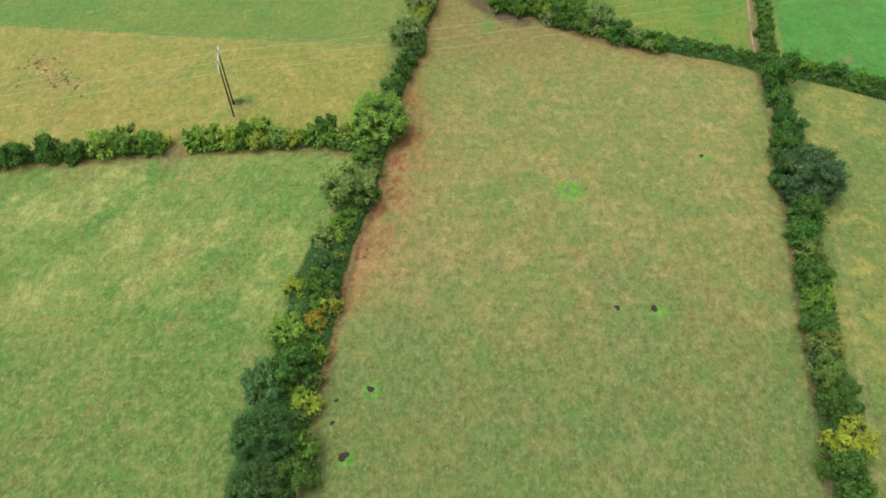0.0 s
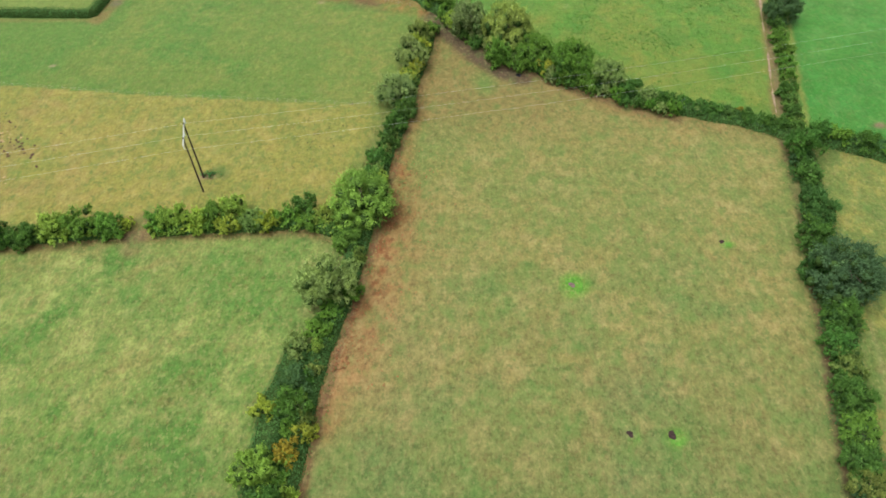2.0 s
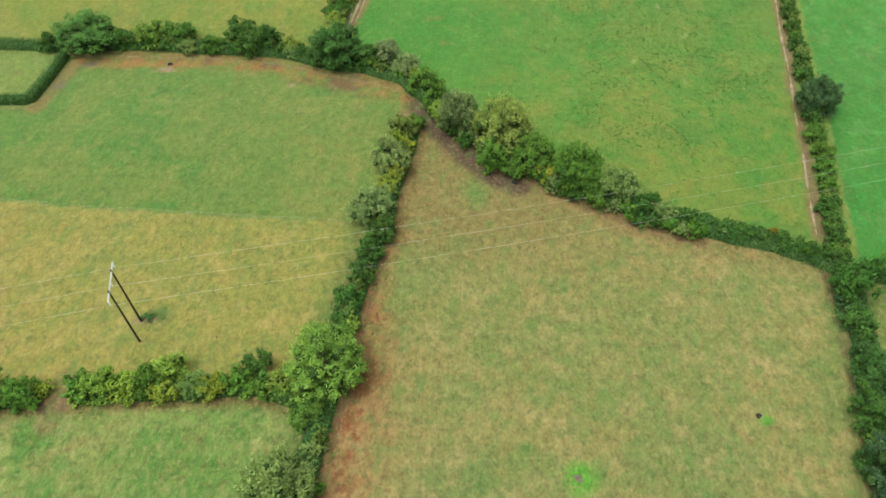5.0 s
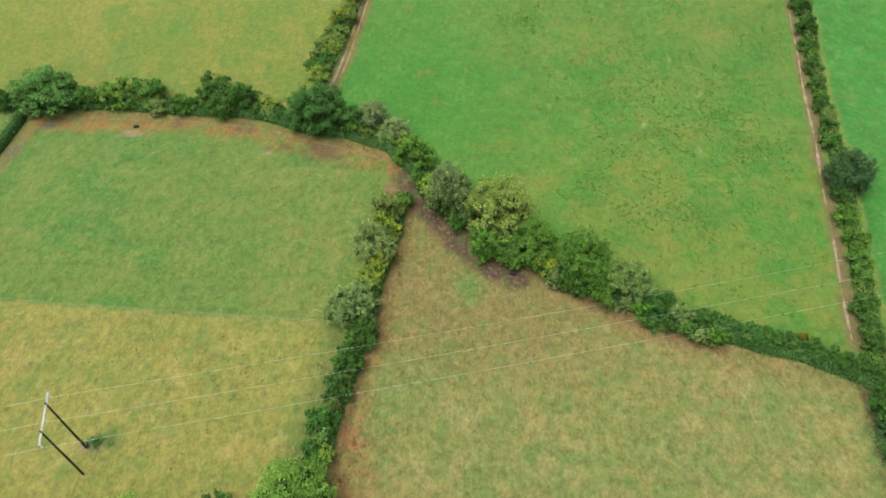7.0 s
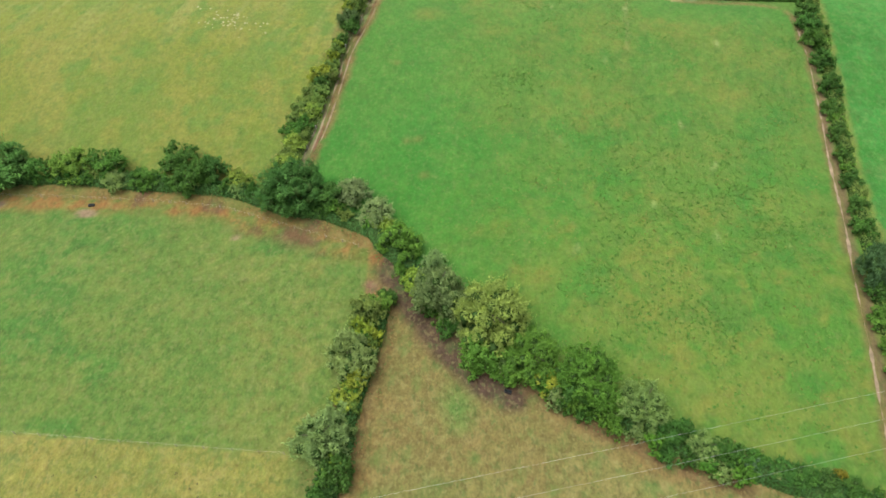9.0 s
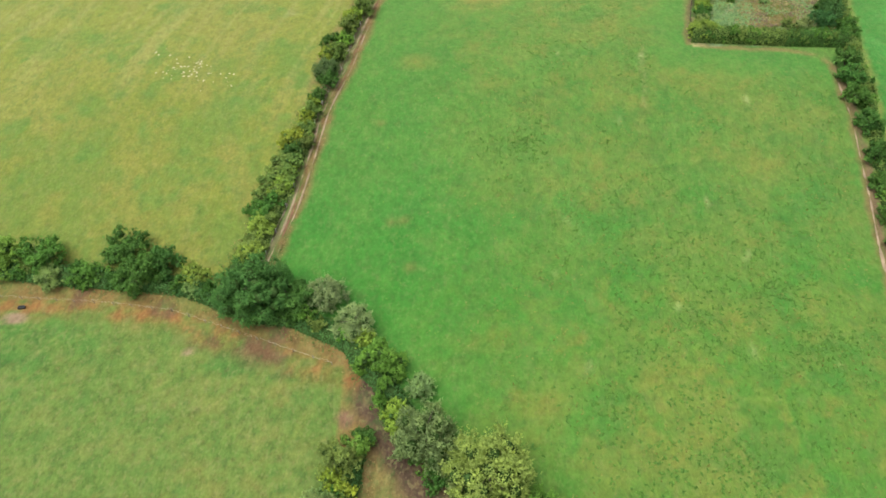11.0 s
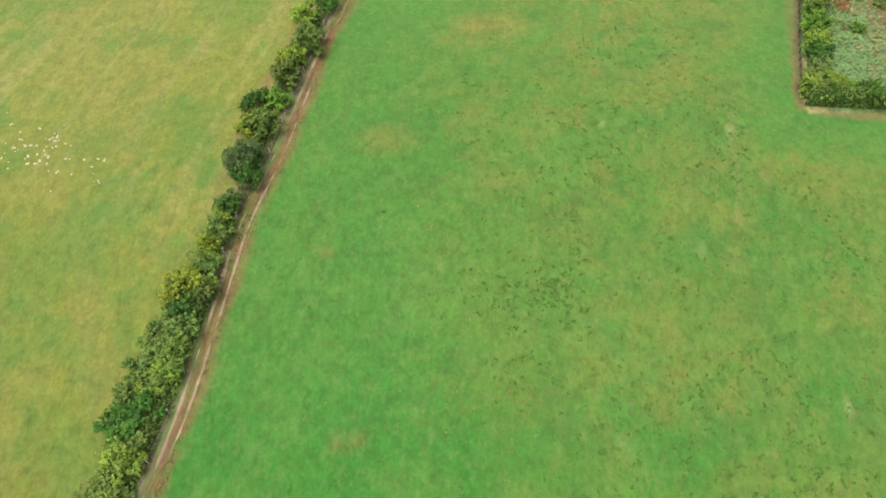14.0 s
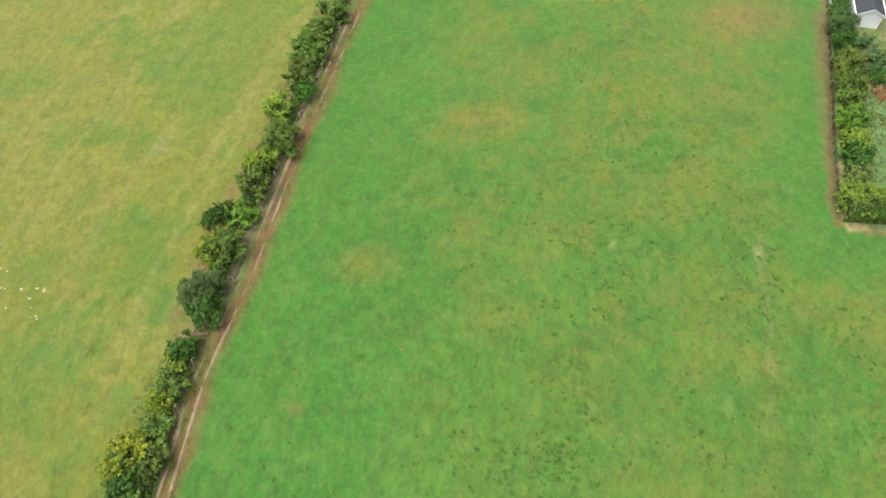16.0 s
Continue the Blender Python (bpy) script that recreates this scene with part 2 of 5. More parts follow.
# ---- plan: the lines of the hedges and fences ----
HEDGE_A = [(-27, 14.8), (-28.5, 44.8), (-28, 59.8), (-26.5, 74.8), (-24.9, 89.8), (-22.9, 102.8), (-19.9, 116.7), (-17.7, 129.7), (-15.7, 144.6), (-13.2, 159.5), (-10.1, 173.6), (-7.6, 187.5), (-5, 200.9), (-3.6, 208.7)]
HEDGE_B = [(-162.4, 125.6), (-111.5, 129.6), (-97.3, 131.5), (-81.2, 132.8), (-71.1, 133.7)]
HEDGE_B2 = [(-65, 134.1), (-45.9, 135.4), (-28.7, 135.7), (-18.7, 131.7)]
HEDGE_D = [(-163.7, 254.2), (-106.3, 249.4), (-81.9, 249.7), (-56.5, 247), (-41.2, 245.3), (-25.9, 238.1), (-15.8, 236.5), (-6.7, 231.6), (1.4, 221.2), (9.4, 209.6), (19.3, 198.9), (34.2, 189.2), (49, 180.5), (63.9, 174.4), (79, 169.4), (89.4, 163.9), (101.2, 160.2), (115, 153.1), (157.1, 135.8)]
HEDGE_E = [(90, 167), (92.5, 180), (96.5, 199), (101, 219), (105.5, 241), (109.5, 262), (113, 282), (116, 303), (118.5, 318), (121.5, 333), (124.5, 347), (129, 375), (134, 402)]
HEDGE_F = [(-32, 249), (-29.5, 257), (-26.5, 272), (-22.5, 286), (-19.2, 298), (-17, 311), (-14.5, 325), (-11.5, 338), (-8.5, 351), (-6.5, 364), (-3, 380), (3, 405)]
HEDGE_G = [(62.8, 14.6), (67.2, 44.5), (70.2, 59.4), (72.6, 74.2), (75.6, 89.1), (79.1, 104), (81.5, 118.8), (85.4, 138.6), (88.4, 158.4)]
LANE_F = [(-26.3, 248), (-25.5, 251.4), (-23.4, 261), (-21.7, 270), (-20.2, 279), (-19.4, 284), (-18.6, 289), (-17.9, 293.5), (-17, 297.7), (-15.4, 303.1), (-13.8, 307.5), (-12.4, 315), (-11.2, 322), (-10, 329.5), (-8.6, 337), (-7.2, 345.5), (-5.2, 355.5), (-3.4, 364.4), (-1.3, 375.8), (4.5, 405)]
LANE_E = [(88.0, 171.6), (90.5, 184.7), (93.6, 198.3), (97.1, 215.8), (102.8, 239.7), (108.3, 268.7), (111.5, 293), (112, 309)]
PADDOCK_MUD, PADDOCK_WORN = (-133.2, 238.0), (-116.4, 236.9)
FENCE_MID = [(-162.3, 192.1), (-125.3, 188.7), (-75.3, 182.6), (-29.5, 178.7), (-14.6, 177.6)]
FENCE_TOP = [(-97.8, 243.7), (-80.5, 243), (-57.2, 241.2), (-42, 239), (-26.7, 233.1), (-15.6, 228.9), (-5.6, 225.2)]


def along_y(line, y):
    return np.interp(y, [p[1] for p in line], [p[0] for p in line])


def along_x(line, x):
    return np.interp(x, [p[0] for p in line], [p[1] for p in line])


def distance(line, x, y):
    best = np.full(x.shape, 1e9)
    for (ax, ay), (bx, by) in zip(line, line[1:]):
        dx, dy = bx - ax, by - ay
        k = np.clip(((x - ax) * dx + (y - ay) * dy) / (dx * dx + dy * dy), 0, 1)
        best = np.minimum(best, np.hypot(x - ax - k * dx, y - ay - k * dy))
    return best


LAND = [(185, 0), (205, 0.2), (230, -0.5), (250, -1.7), (270, -0.7), (290, 1.9), (310, 3.6), (330, 3.0), (350, 1.9), (375, 0.4), (420, 0)]


def land(y):
    """The lie of the land: a shallow dip behind the winding hedge, then a low rise."""
    ys = np.asarray(y, float)
    return sum(np.interp(ys + d, [p[0] for p in LAND], [p[1] for p in LAND]) for d in (-8, -4, 0, 4, 8)) / 5


# ---- ground: one sheet, finer where the fields are seen ----
def axis(lo, hi, step):
    far = np.array([60, 140, 300, 700, 1600, 4000.0])
    return np.concatenate([lo - far[::-1], np.arange(lo, hi + step / 2, step), hi + far])


def hummocks(x, y):
    return 0.12 * (fbm(x, y, 3.0, 81) - 0.5)


DOCKS = ((63.6, 205.9, 3.5, 60), (42.5, 219.2, 4, 50), (83.7, 229.2, 3, 40), (69.1, 244.9, 4, 40), (88.6, 256.7, 4, 40), (90.9, 229.9, 3, 30), (80, 241.8, 4, 60), (49, 228.4, 3, 30), (65.4, 236.4, 3, 40), (55.6, 253, 5, 40), (50, 204.4, 3, 30))  # x, y, reach, clumps


def build_ground():
    gx, gy = axis(-150, 160, 0.85), axis(20, 402, 0.85)
    nx, ny = len(gx), len(gy)
    x, y = [a.ravel() for a in np.meshgrid(gx, gy, indexing="ij")]
    xw = x + 2.2 * (fbm(x, y, 9, 11) - 0.5) + 0.8 * (fbm(x, y, 2.2, 12, 2) - 0.5)
    yw = y + 2.2 * (fbm(x, y, 9, 21) - 0.5) + 0.8 * (fbm(x, y, 2.2, 22, 2) - 0.5)
    xa, xg, xf, xe = along_y(HEDGE_A, y), along_y(HEDGE_G, y), along_y(HEDGE_F, y), along_y(HEDGE_E, y)
    yd, yb, ym = along_x(HEDGE_D, x), along_x(HEDGE_B + HEDGE_B2, x), along_x(FENCE_MID, x + 0)
    n = len(x)
    tint, patch, clump = np.zeros((n, 3)), np.zeros((n, 3)), np.ones(n)

    def field(mask, a, b, c=1.0):
        tint[mask], patch[mask], clump[mask] = a, b, c

    below = y < yd
    field(np.ones(n, bool), (0.055, 0.125, 0.027), (0.080, 0.135, 0.030))
    left = below & (x < xa)
    field(below & (x >= xa) & (x < xg), (0.170, 0.160, 0.054), (0.114, 0.156, 0.045), 0.75)
    field(left & (y < yb), (0.070, 0.145, 0.032), (0.130, 0.178, 0.048), 0.85)
    field(left & (y >= yb) & (y < ym), (0.222, 0.190, 0.055), (0.180, 0.185, 0.050), 0.7)
    field(left & (y >= ym), (0.058, 0.142, 0.032), (0.080, 0.158, 0.035), 0.62)
    field(left & (x < -104) & (y > 224), (0.135, 0.185, 0.048), (0.10, 0.16, 0.04), 0.6)
    field(below & (x >= xg), (0.118, 0.150, 0.040), (0.084, 0.132, 0.032), 0.8)
    field(~below & (x < xf), (0.116, 0.158, 0.030), (0.158, 0.170, 0.037), 0.5)
    west = ~below & (x < xf)
    field(~below & (x >= xf) & (x < xe), (0.038, 0.154, 0.026), (0.048, 0.164, 0.029), 0.46)
    field(~below & (x >= xe), (0.026, 0.150, 0.024), (0.042, 0.168, 0.030), 0.5)
    east = ~below & (x >= xe)
    plot = (y > 319) & (x > np.interp(y, [319, 324, 352, 377, 402], [78, 78.5, 87, 93, 99])) & (x < xe)
    field(plot, (0.200, 0.160, 0.085), (0.110, 0.165, 0.055), 0.9)

    def blend(weight, colour):
        w = np.clip(weight, 0, 1)[:, None]
        for layer in (tint, patch):
            layer[:] = layer * (1 - w) + np.array(colour) * w

    def near(line, width, soft=1.5):
        return np.clip((width - distance(line, xw, yw)) / soft, 0, 1)

    def blob(cx, cy, rx, ry, soft=0.5):
        r = np.hypot((xw - cx) / rx, (yw - cy) / ry)
        return np.clip((1 - r) / soft, 0, 1)

    tufty = fbm(x, y, 2.6, 700, 3)

    def blotch(mask, scale, seed, cut, gain, amount, colour):
        """Soft-edged patches with a wandering outline."""
        sx, sy = x + scale * 0.9 * (fbm(x, y, scale * 0.8, seed + 500, 3) - 0.5), y + scale * 0.9 * (fbm(x, y, scale * 0.8, seed + 600, 3) - 0.5)
        broken = np.clip(0.35 + 3.5 * (tufty - 0.38), 0.1, 1.25)
        blend(mask * np.clip((fbm(sx, sy, scale, seed, 5) - cut) * gain, 0, amount) * broken, colour)

    blend(west * np.clip((y - 272) / 45, 0, 1) * 0.7, (0.168, 0.188, 0.038))
    blotch(west, 13, 701, 0.51, 8, 0.45, (0.182, 0.185, 0.046))
    blotch(west, 8, 703, 0.55, 9, 0.60, (0.078, 0.160, 0.033))
    blotch(west * np.clip((x + 58) / 25, 0, 1) * np.clip((300 - y) / 30, 0, 1), 6, 705, 0.50, 8, 0.5, (0.190, 0.205, 0.040))
    mown = fbm(x * 0.97 - y * 0.24 + 3 * fbm(x, y, 30, 708, 2), (x * 0.24 + y * 0.97) * 0.06, 1.7, 707, 3)
    blend(west * np.clip((y - 285) / 30, 0, 1) * np.clip((mown - 0.54) * 7, 0, 0.45), (0.245, 0.230, 0.085))
    blend(west * blob(-29, 336, 5, 4, 1.0) * np.clip((tufty - 0.50) * 8, 0, 0.7), (0.255, 0.250, 0.115))
    for cx, cy, r in ((-62.3, 301.8, 3.5), (-69.8, 301.9, 3.0), (-36.4, 271.8, 3.0), (-55, 296, 2.5), (-49, 283, 2.2), (-40, 300, 2.2), (-33.7, 284.4, 3.0)):
        blend(blob(cx, cy, r, r * 0.7, 0.8) * 0.6, (0.060, 0.150, 0.036))
    blend(west * np.clip((fbm(x + y * 0.35, y * 0.25, 9, 33, 4) - 0.52) * 5, 0, 0.5), (0.185, 0.180, 0.048))
    blend(west * np.clip((fbm(x, y, 16, 35, 4) - 0.56) * 5, 0, 0.5), (0.085, 0.160, 0.032))
    blend(east * np.clip((fbm(x, y, 4.5, 161, 5) - 0.5) * 6, 0, 0.6), (0.042, 0.190, 0.040))
    blend(east * np.clip((fbm(x, y, 5.5, 163, 5) - 0.52) * 6, 0, 0.6), (0.026, 0.120, 0.022))
    blend(east * near([(p[0] + 3.9, p[1]) for p in HEDGE_E], 1.3, 1.0) * 0.7, (0.185, 0.190, 0.050))
    blotch(east, 3.2, 711, 0.56, 9, 0.35, (0.085, 0.220, 0.060))
    inside1 = below & (x > xa - 3) & (x < xg + 3)
    mott = fbm(x, y, 14, 31)
    # dry field: near end greener, with lens falloff painted in; straw middle, rusty along the hedge
    blend(inside1 * np.clip((104 - y + 0.25 * (x - 25) + 30 * (mott - 0.5)) / 55, 0, 0.8), (0.082, 0.120, 0.037))
    blend(left * (y < yb) * np.clip((fbm(x, y, 22, 171, 4) - 0.47) * 5, 0, 0.65), (0.062, 0.142, 0.031))
    blend(left * (y < yb) * np.clip((fbm(x, y, 12, 173, 5) - 0.5) * 5, 0, 0.55), (0.185, 0.195, 0.066))
    # left field: near end greener, the same falloff put into its colour
    blend(left * (y < yb) * np.clip((85 - y + 20 * (mott - 0.5)) / 70, 0, 0.6), (0.074, 0.128, 0.032))
    blend(inside1 * np.clip((mott - 0.54) * 5, 0, 0.4), (0.098, 0.142, 0.040))
    blend(inside1 * np.clip((y - 135 + 30 * (fbm(x, y, 10, 37) - 0.5)) / 60, 0, 0.22), (0.205, 0.150, 0.058))
    blend(inside1 * np.clip((fbm(x, y, 7, 39, 5) - 0.47) * 6, 0, 0.38), (0.098, 0.150, 0.042))
    lower = inside1 * np.clip((135 - y) / 30, 0, 1)
    blend(lower * np.clip((fbm(x, y, 13, 141, 5) - 0.52) * 5, 0, 0.3), (0.172, 0.132, 0.054))
    blend(lower * np.clip((fbm(x, y, 11, 143, 5) - 0.53) * 5, 0, 0.5), (0.078, 0.132, 0.044))
    for cx, cy, rx, ry in ((36, 93, 13, 9), (33, 78, 8, 9)):
        blend(blob(cx, cy, rx, ry, 0.9) * 0.45, (0.078, 0.130, 0.050))
    dry = inside1 * np.clip((y - 55) / 55, 0.2, 1)
    blotch(dry, 11, 721, 0.52, 8, 0.40, (0.210, 0.172, 0.064))
    blotch(dry, 5, 723, 0.55, 9, 0.35, (0.235, 0.200, 0.080))
    blotch(inside1, 6, 725, 0.53, 9, 0.50, (0.086, 0.150, 0.040))
    blotch(inside1 * np.clip((y - 140) / 40, 0, 1), 8, 727, 0.50, 8, 0.35, (0.225, 0.150, 0.062))
    pole_field = left & (y >= yb) & (y < ym)
    blotch(pole_field, 14, 731, 0.48, 7, 0.55, (0.268, 0.208, 0.070))
    blotch(pole_field, 6, 733, 0.54, 9, 0.50, (0.140, 0.160, 0.045))
    blotch(pole_field * np.clip((-70 - x) / 30, 0, 1), 9, 735, 0.47, 8, 0.6, (0.235, 0.165, 0.068))
    near_left = left & (y < yb)
    blotch(near_left * np.clip((y - 55) / 50, 0.2, 1), 10, 741, 0.51, 8, 0.62, (0.232, 0.255, 0.088))
    blotch(near_left, 5, 743, 0.56, 9, 0.40, (0.220, 0.225, 0.085))
    blotch(near_left, 13, 745, 0.53, 9, 0.62, (0.066, 0.150, 0.032))
    blotch(near_left, 6, 747, 0.62, 9, 0.35, (0.170, 0.130, 0.052))
    cow_field = left & (y >= ym) & (x > -104)
    blotch(cow_field * np.clip((x + 75) / 50, 0.2, 1), 9, 751, 0.53, 8, 0.42, (0.160, 0.180, 0.048))
    blotch(cow_field, 4, 753, 0.55, 9, 0.45, (0.044, 0.118, 0.028))
    blotch(cow_field * np.clip((x + 45) / 30, 0, 1), 6, 755, 0.50, 8, 0.40, (0.205, 0.165, 0.058))
    blotch(cow_field, 3.2, 771, 0.53, 9, 0.45, (0.165, 0.195, 0.058))
    blotch(pole_field, 3.4, 773, 0.55, 9, 0.45, (0.285, 0.235, 0.085))
    blotch(inside1, 3.2, 775, 0.55, 9, 0.40, (0.235, 0.205, 0.085))
    right_field = below & (x >= xg)
    blotch(right_field, 9, 757, 0.47, 8, 0.7, (0.200, 0.195, 0.050))
    blotch(right_field, 6, 759, 0.56, 8, 0.55, (0.080, 0.135, 0.034))
    # near ends greened and dimmed once more, lens falloff painted into the grass
    blend(below * np.clip((88 - y + 25 * (mott - 0.5)) / 60, 0, 0.5), (0.074, 0.124, 0.035))
    rust = np.interp(y, [40, 78, 90, 110, 128, 140, 150, 165, 200, 215], [0.2, 1.2, 6.5, 12, 14, 12, 8.5, 5, 3.5, 2.5])
    edge = np.clip((rust + 5 * (fbm(x, y, 7, 41) - 0.5) - (x - xa - 3.2)) / np.maximum(rust * 0.8, 1), 0, 1)
    blend(inside1 * edge * np.interp(y, [150, 175], [1.0, 0.8]) * (y < 216) * np.clip(0.75 + 2.2 * (tufty - 0.5), 0.2, 1), (0.215, 0.105, 0.045))
    blend(inside1 * np.clip(1 - (x - xa - 3) / 24, 0, 1) * np.interp(y, [80, 95, 130, 150], [0, 1, 1, 0]) * 0.6, (0.238, 0.160, 0.072))
    deep = np.clip(1.3 - np.abs(x - xa - 5.5) / 5, 0, 1) * np.clip(1.3 - np.abs(y - 126) / 22, 0, 1)
    blend(inside1 * deep * np.clip((fbm(x, y, 2.5, 43) - 0.46) * 8, 0, 1) * 0.9, (0.15, 0.056, 0.024))
    blend(inside1 * np.clip(1 - np.abs(x - xa - 3.4) / 1.0, 0, 0.6), (0.10, 0.062, 0.038))
    dd = yd - y
    blend(inside1 * np.clip((11 + 6 * (fbm(x, y, 8, 45) - 0.5) - dd) / 7, 0, 0.8) * (x > 14) * np.clip((95 - x) / 40, 0, 1), (0.195, 0.120, 0.054))
    # brown earth along hedge G, its colour darkened for the shade at the foot
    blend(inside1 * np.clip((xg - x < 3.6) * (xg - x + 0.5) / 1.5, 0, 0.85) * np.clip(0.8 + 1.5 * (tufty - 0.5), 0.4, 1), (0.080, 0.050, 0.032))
    blend(inside1 * np.clip((y - 162 + 16 * (fbm(x, y, 7, 181) - 0.5)) / 25, 0, 0.62) * np.clip((52 - x) / 25, 0, 1), (0.158, 0.111, 0.045))
    # trodden mud on the way through the hedges
    track = [(-2.6, 221.2), (1.4, 213), (7.4, 203.8), (15.4, 194.5), (22.4, 189.1)]
    blend(near(track, 4.6, 2.4) * 0.95, (0.070, 0.042, 0.034))
    blend(inside1 * near([(p[0] - 2.2, p[1] - 3.6) for p in HEDGE_D[10:14]], 1.6, 1.4) * 0.75, (0.120, 0.070, 0.040))
    blend(blob(19.4, 190.5, 5.5, 3.2, 0.6), (0.075, 0.045, 0.036))
    blend(blob(12.8, 186.4, 5, 6.5, 0.9) * 0.9, (0.085, 0.160, 0.040))
    blend(blob(PADDOCK_MUD[0], PADDOCK_MUD[1], 3.4, 2.2, 0.4), (0.045, 0.036, 0.036))
    blend(blob(PADDOCK_WORN[0], PADDOCK_WORN[1], 2.4, 1.3, 0.6) * 0.8, (0.14, 0.11, 0.05))
    blend(near([(-152, 221.6), (-129.4, 220.6), (-106, 219.8)], 1.5, 1.2) * 0.6, (0.17, 0.125, 0.055))
    # left fields: worn strips under the hedges and round the gateway
    blend((near(HEDGE_B, 5.2, 2.0) + near(HEDGE_B2, 5.0, 2.0)) * (y < yb) * 0.8 * (x < xa), (0.150, 0.092, 0.045))
    blend(blob(-68.4, 132.2, 3.2, 2.6, 0.5), (0.145, 0.088, 0.065))
    blend(near([(-68.1, 128.2), (-67.5, 138.2)], 3.0, 1.8) * 0.7, (0.14, 0.10, 0.05))
    top = left & (y > 205) & (x > -106)
    blend((left & (y > ym)) * np.clip((fbm(x, y, 15, 151, 5) - 0.46 + np.clip((x + 60) / 300, -0.1, 0.1)) * 5, 0, 0.3), (0.146, 0.164, 0.045))
    strip = distance(FENCE_TOP, xw, yw)
    blend(top * np.clip((5.5 - strip + 4 * (fbm(x, y, 9, 51) - 0.5)) / 3, 0, 1) * 0.9 * np.clip(0.65 + 2.4 * (tufty - 0.5), 0.15, 1) * (y < along_x(FENCE_TOP, x) + 0.5), (0.222, 0.100, 0.042))
    blend(top * (y > along_x(FENCE_TOP, x)) * np.clip(0.8 + 1.6 * (fbm(x, y, 6, 411, 3) - 0.5), 0.4, 0.95), (0.168, 0.106, 0.043))
    blend(top * np.clip((fbm(x, y, 5, 53) - 0.50) * 6, 0, 0.85) * np.clip((7 - strip) / 4, 0, 1) * (x > -64) * (x < -16), (0.112, 0.060, 0.042))
    blend(left * near([(-104.2, 220.5), (-103.2, 226.5), (-101.6, 239.3)], 3.6, 2.2) * 0.8, (0.165, 0.105, 0.052))
    for cx, cy, rx, ry in ((-96.2, 241, 3.2, 1.6), (-101.8, 230.3, 2.6, 3.0)):
        blend(blob(cx, cy, rx, ry), (0.125, 0.088, 0.078))
    blend(blob(-109.7, 196.5, 1.3, 0.9), (0.24, 0.185, 0.14))
    blend(blob(-73.4, 237.5, 3.0, 1.9), (0.24, 0.165, 0.125))
    blend(blob(-37.4, 229.7, 1.4, 1.0), (0.28, 0.19, 0.14))
    blend(blob(-6.1, 215.1, 2.0, 2.5), (0.18, 0.105, 0.075))
    for cx, cy, r in ((-116, 171, 3.0), (-108, 163, 3.4), (-104, 160.5, 2.2), (-113, 158, 2.4)):
        blend(blob(cx, cy, r, r * 0.6, 0.9) * 0.6, (0.150, 0.095, 0.048))
    blend(blob(-56.3, 151.4, 2.6, 1.3), (0.19, 0.13, 0.085))
    blend(blob(-53.2, 152.9, 3.2, 2.4, 0.7) * 0.7, (0.07, 0.10, 0.035))
    blend(blob(113.1, 167.9, 2.4, 1.4), (0.17, 0.11, 0.085))
    blend(pole_field * np.clip((8.5 - (xa - x) + 3 * (fbm(x, y, 6, 781) - 0.5)) / 3.5, 0, 1) * 0.75, (0.100, 0.128, 0.040))
    blend(near_left * np.clip((10 - (xa - x) + 4 * (fbm(x, y, 6, 783) - 0.5)) / 5, 0, 1) * 0.65, (0.076, 0.122, 0.033))
    # lush rings round the old feeding places
    for cx, cy, lush in ((28.4, 117.7, 4.4), (62.7, 129.3, 1.7), (34.7, 84, 1.8), (42.2, 83.7, 2.4), (-14.9, 65.8, 2.3), (-18.9, 52.4, 2.0)):
        blend(blob(cx + 0.4, cy - 0.3, lush, lush * 0.95, 0.6), (0.075, 0.215, 0.028))
    blend(blob(34.7, 84.1, 2.2, 1.8, 0.9) * 0.7, (0.105, 0.085, 0.055))
    blend(near([(86.5, 106.9), (85.2, 98), (83.6, 90.3), (78, 66.3), (73.6, 47.4)], 0.8, 0.6) * 0.35, (0.24, 0.20, 0.10))
    blend(near(FENCE_MID, 0.6, 0.6) * 0.2, (0.26, 0.225, 0.10))
    blend(blob(32, 112.8, 4, 3.5, 0.9) * 0.4, (0.19, 0.19, 0.08))
    # big green field: darker green along the hedge, yellower where the weeds grow
    big = ~below & (x > xf) & (x < xe)
    warm = np.interp(y, [190, 225, 250, 285, 310, 350], [1.5, 1.3, 0.5, 0.7, 1.4, 1.3])
    away = warm * np.clip(distance([(93, 377), (78, 322), (84, 318), (112, 310)], x, y) / 16 - 0.15, 0, 1)
    blend(big * np.clip((y - 262) / 40, 0, 0.5), (0.070, 0.172, 0.034))
    blend(big * away * np.clip((0.45 + 1.2 * (fbm(x, y, 30, 61) - 0.5)) * np.clip((x - 8) / 45, 0, 1), 0, 0.32), (0.100, 0.165, 0.033))
    blend(big * away * np.clip((fbm(x, y, 9, 63, 6) - 0.5) * 2.2 * np.clip((x + 12) / 40, 0.15, 1), 0, 0.45), (0.118, 0.168, 0.036))
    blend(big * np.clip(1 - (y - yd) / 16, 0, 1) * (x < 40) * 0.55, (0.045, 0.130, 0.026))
    blend(big * away * np.clip((fbm(x, y, 5, 65, 5) - 0.55) * 4 * np.clip((x - 5) / 40, 0, 1), 0, 0.35), (0.155, 0.160, 0.042))
    blend(big * away * np.clip((fbm(x, y, 11, 67, 5) - 0.47) * 5, 0, 0.42) * np.clip((x - 10) / 30, 0, 1) * np.clip((330 - y) / 60, 0.3, 1), (0.140, 0.168, 0.040))
    weedy = big * np.clip(away, 0, 1) * np.clip((x - 2) / 35, 0.1, 1) * np.interp(y, [270, 295, 330, 350], [1, 0.65, 0.65, 1])
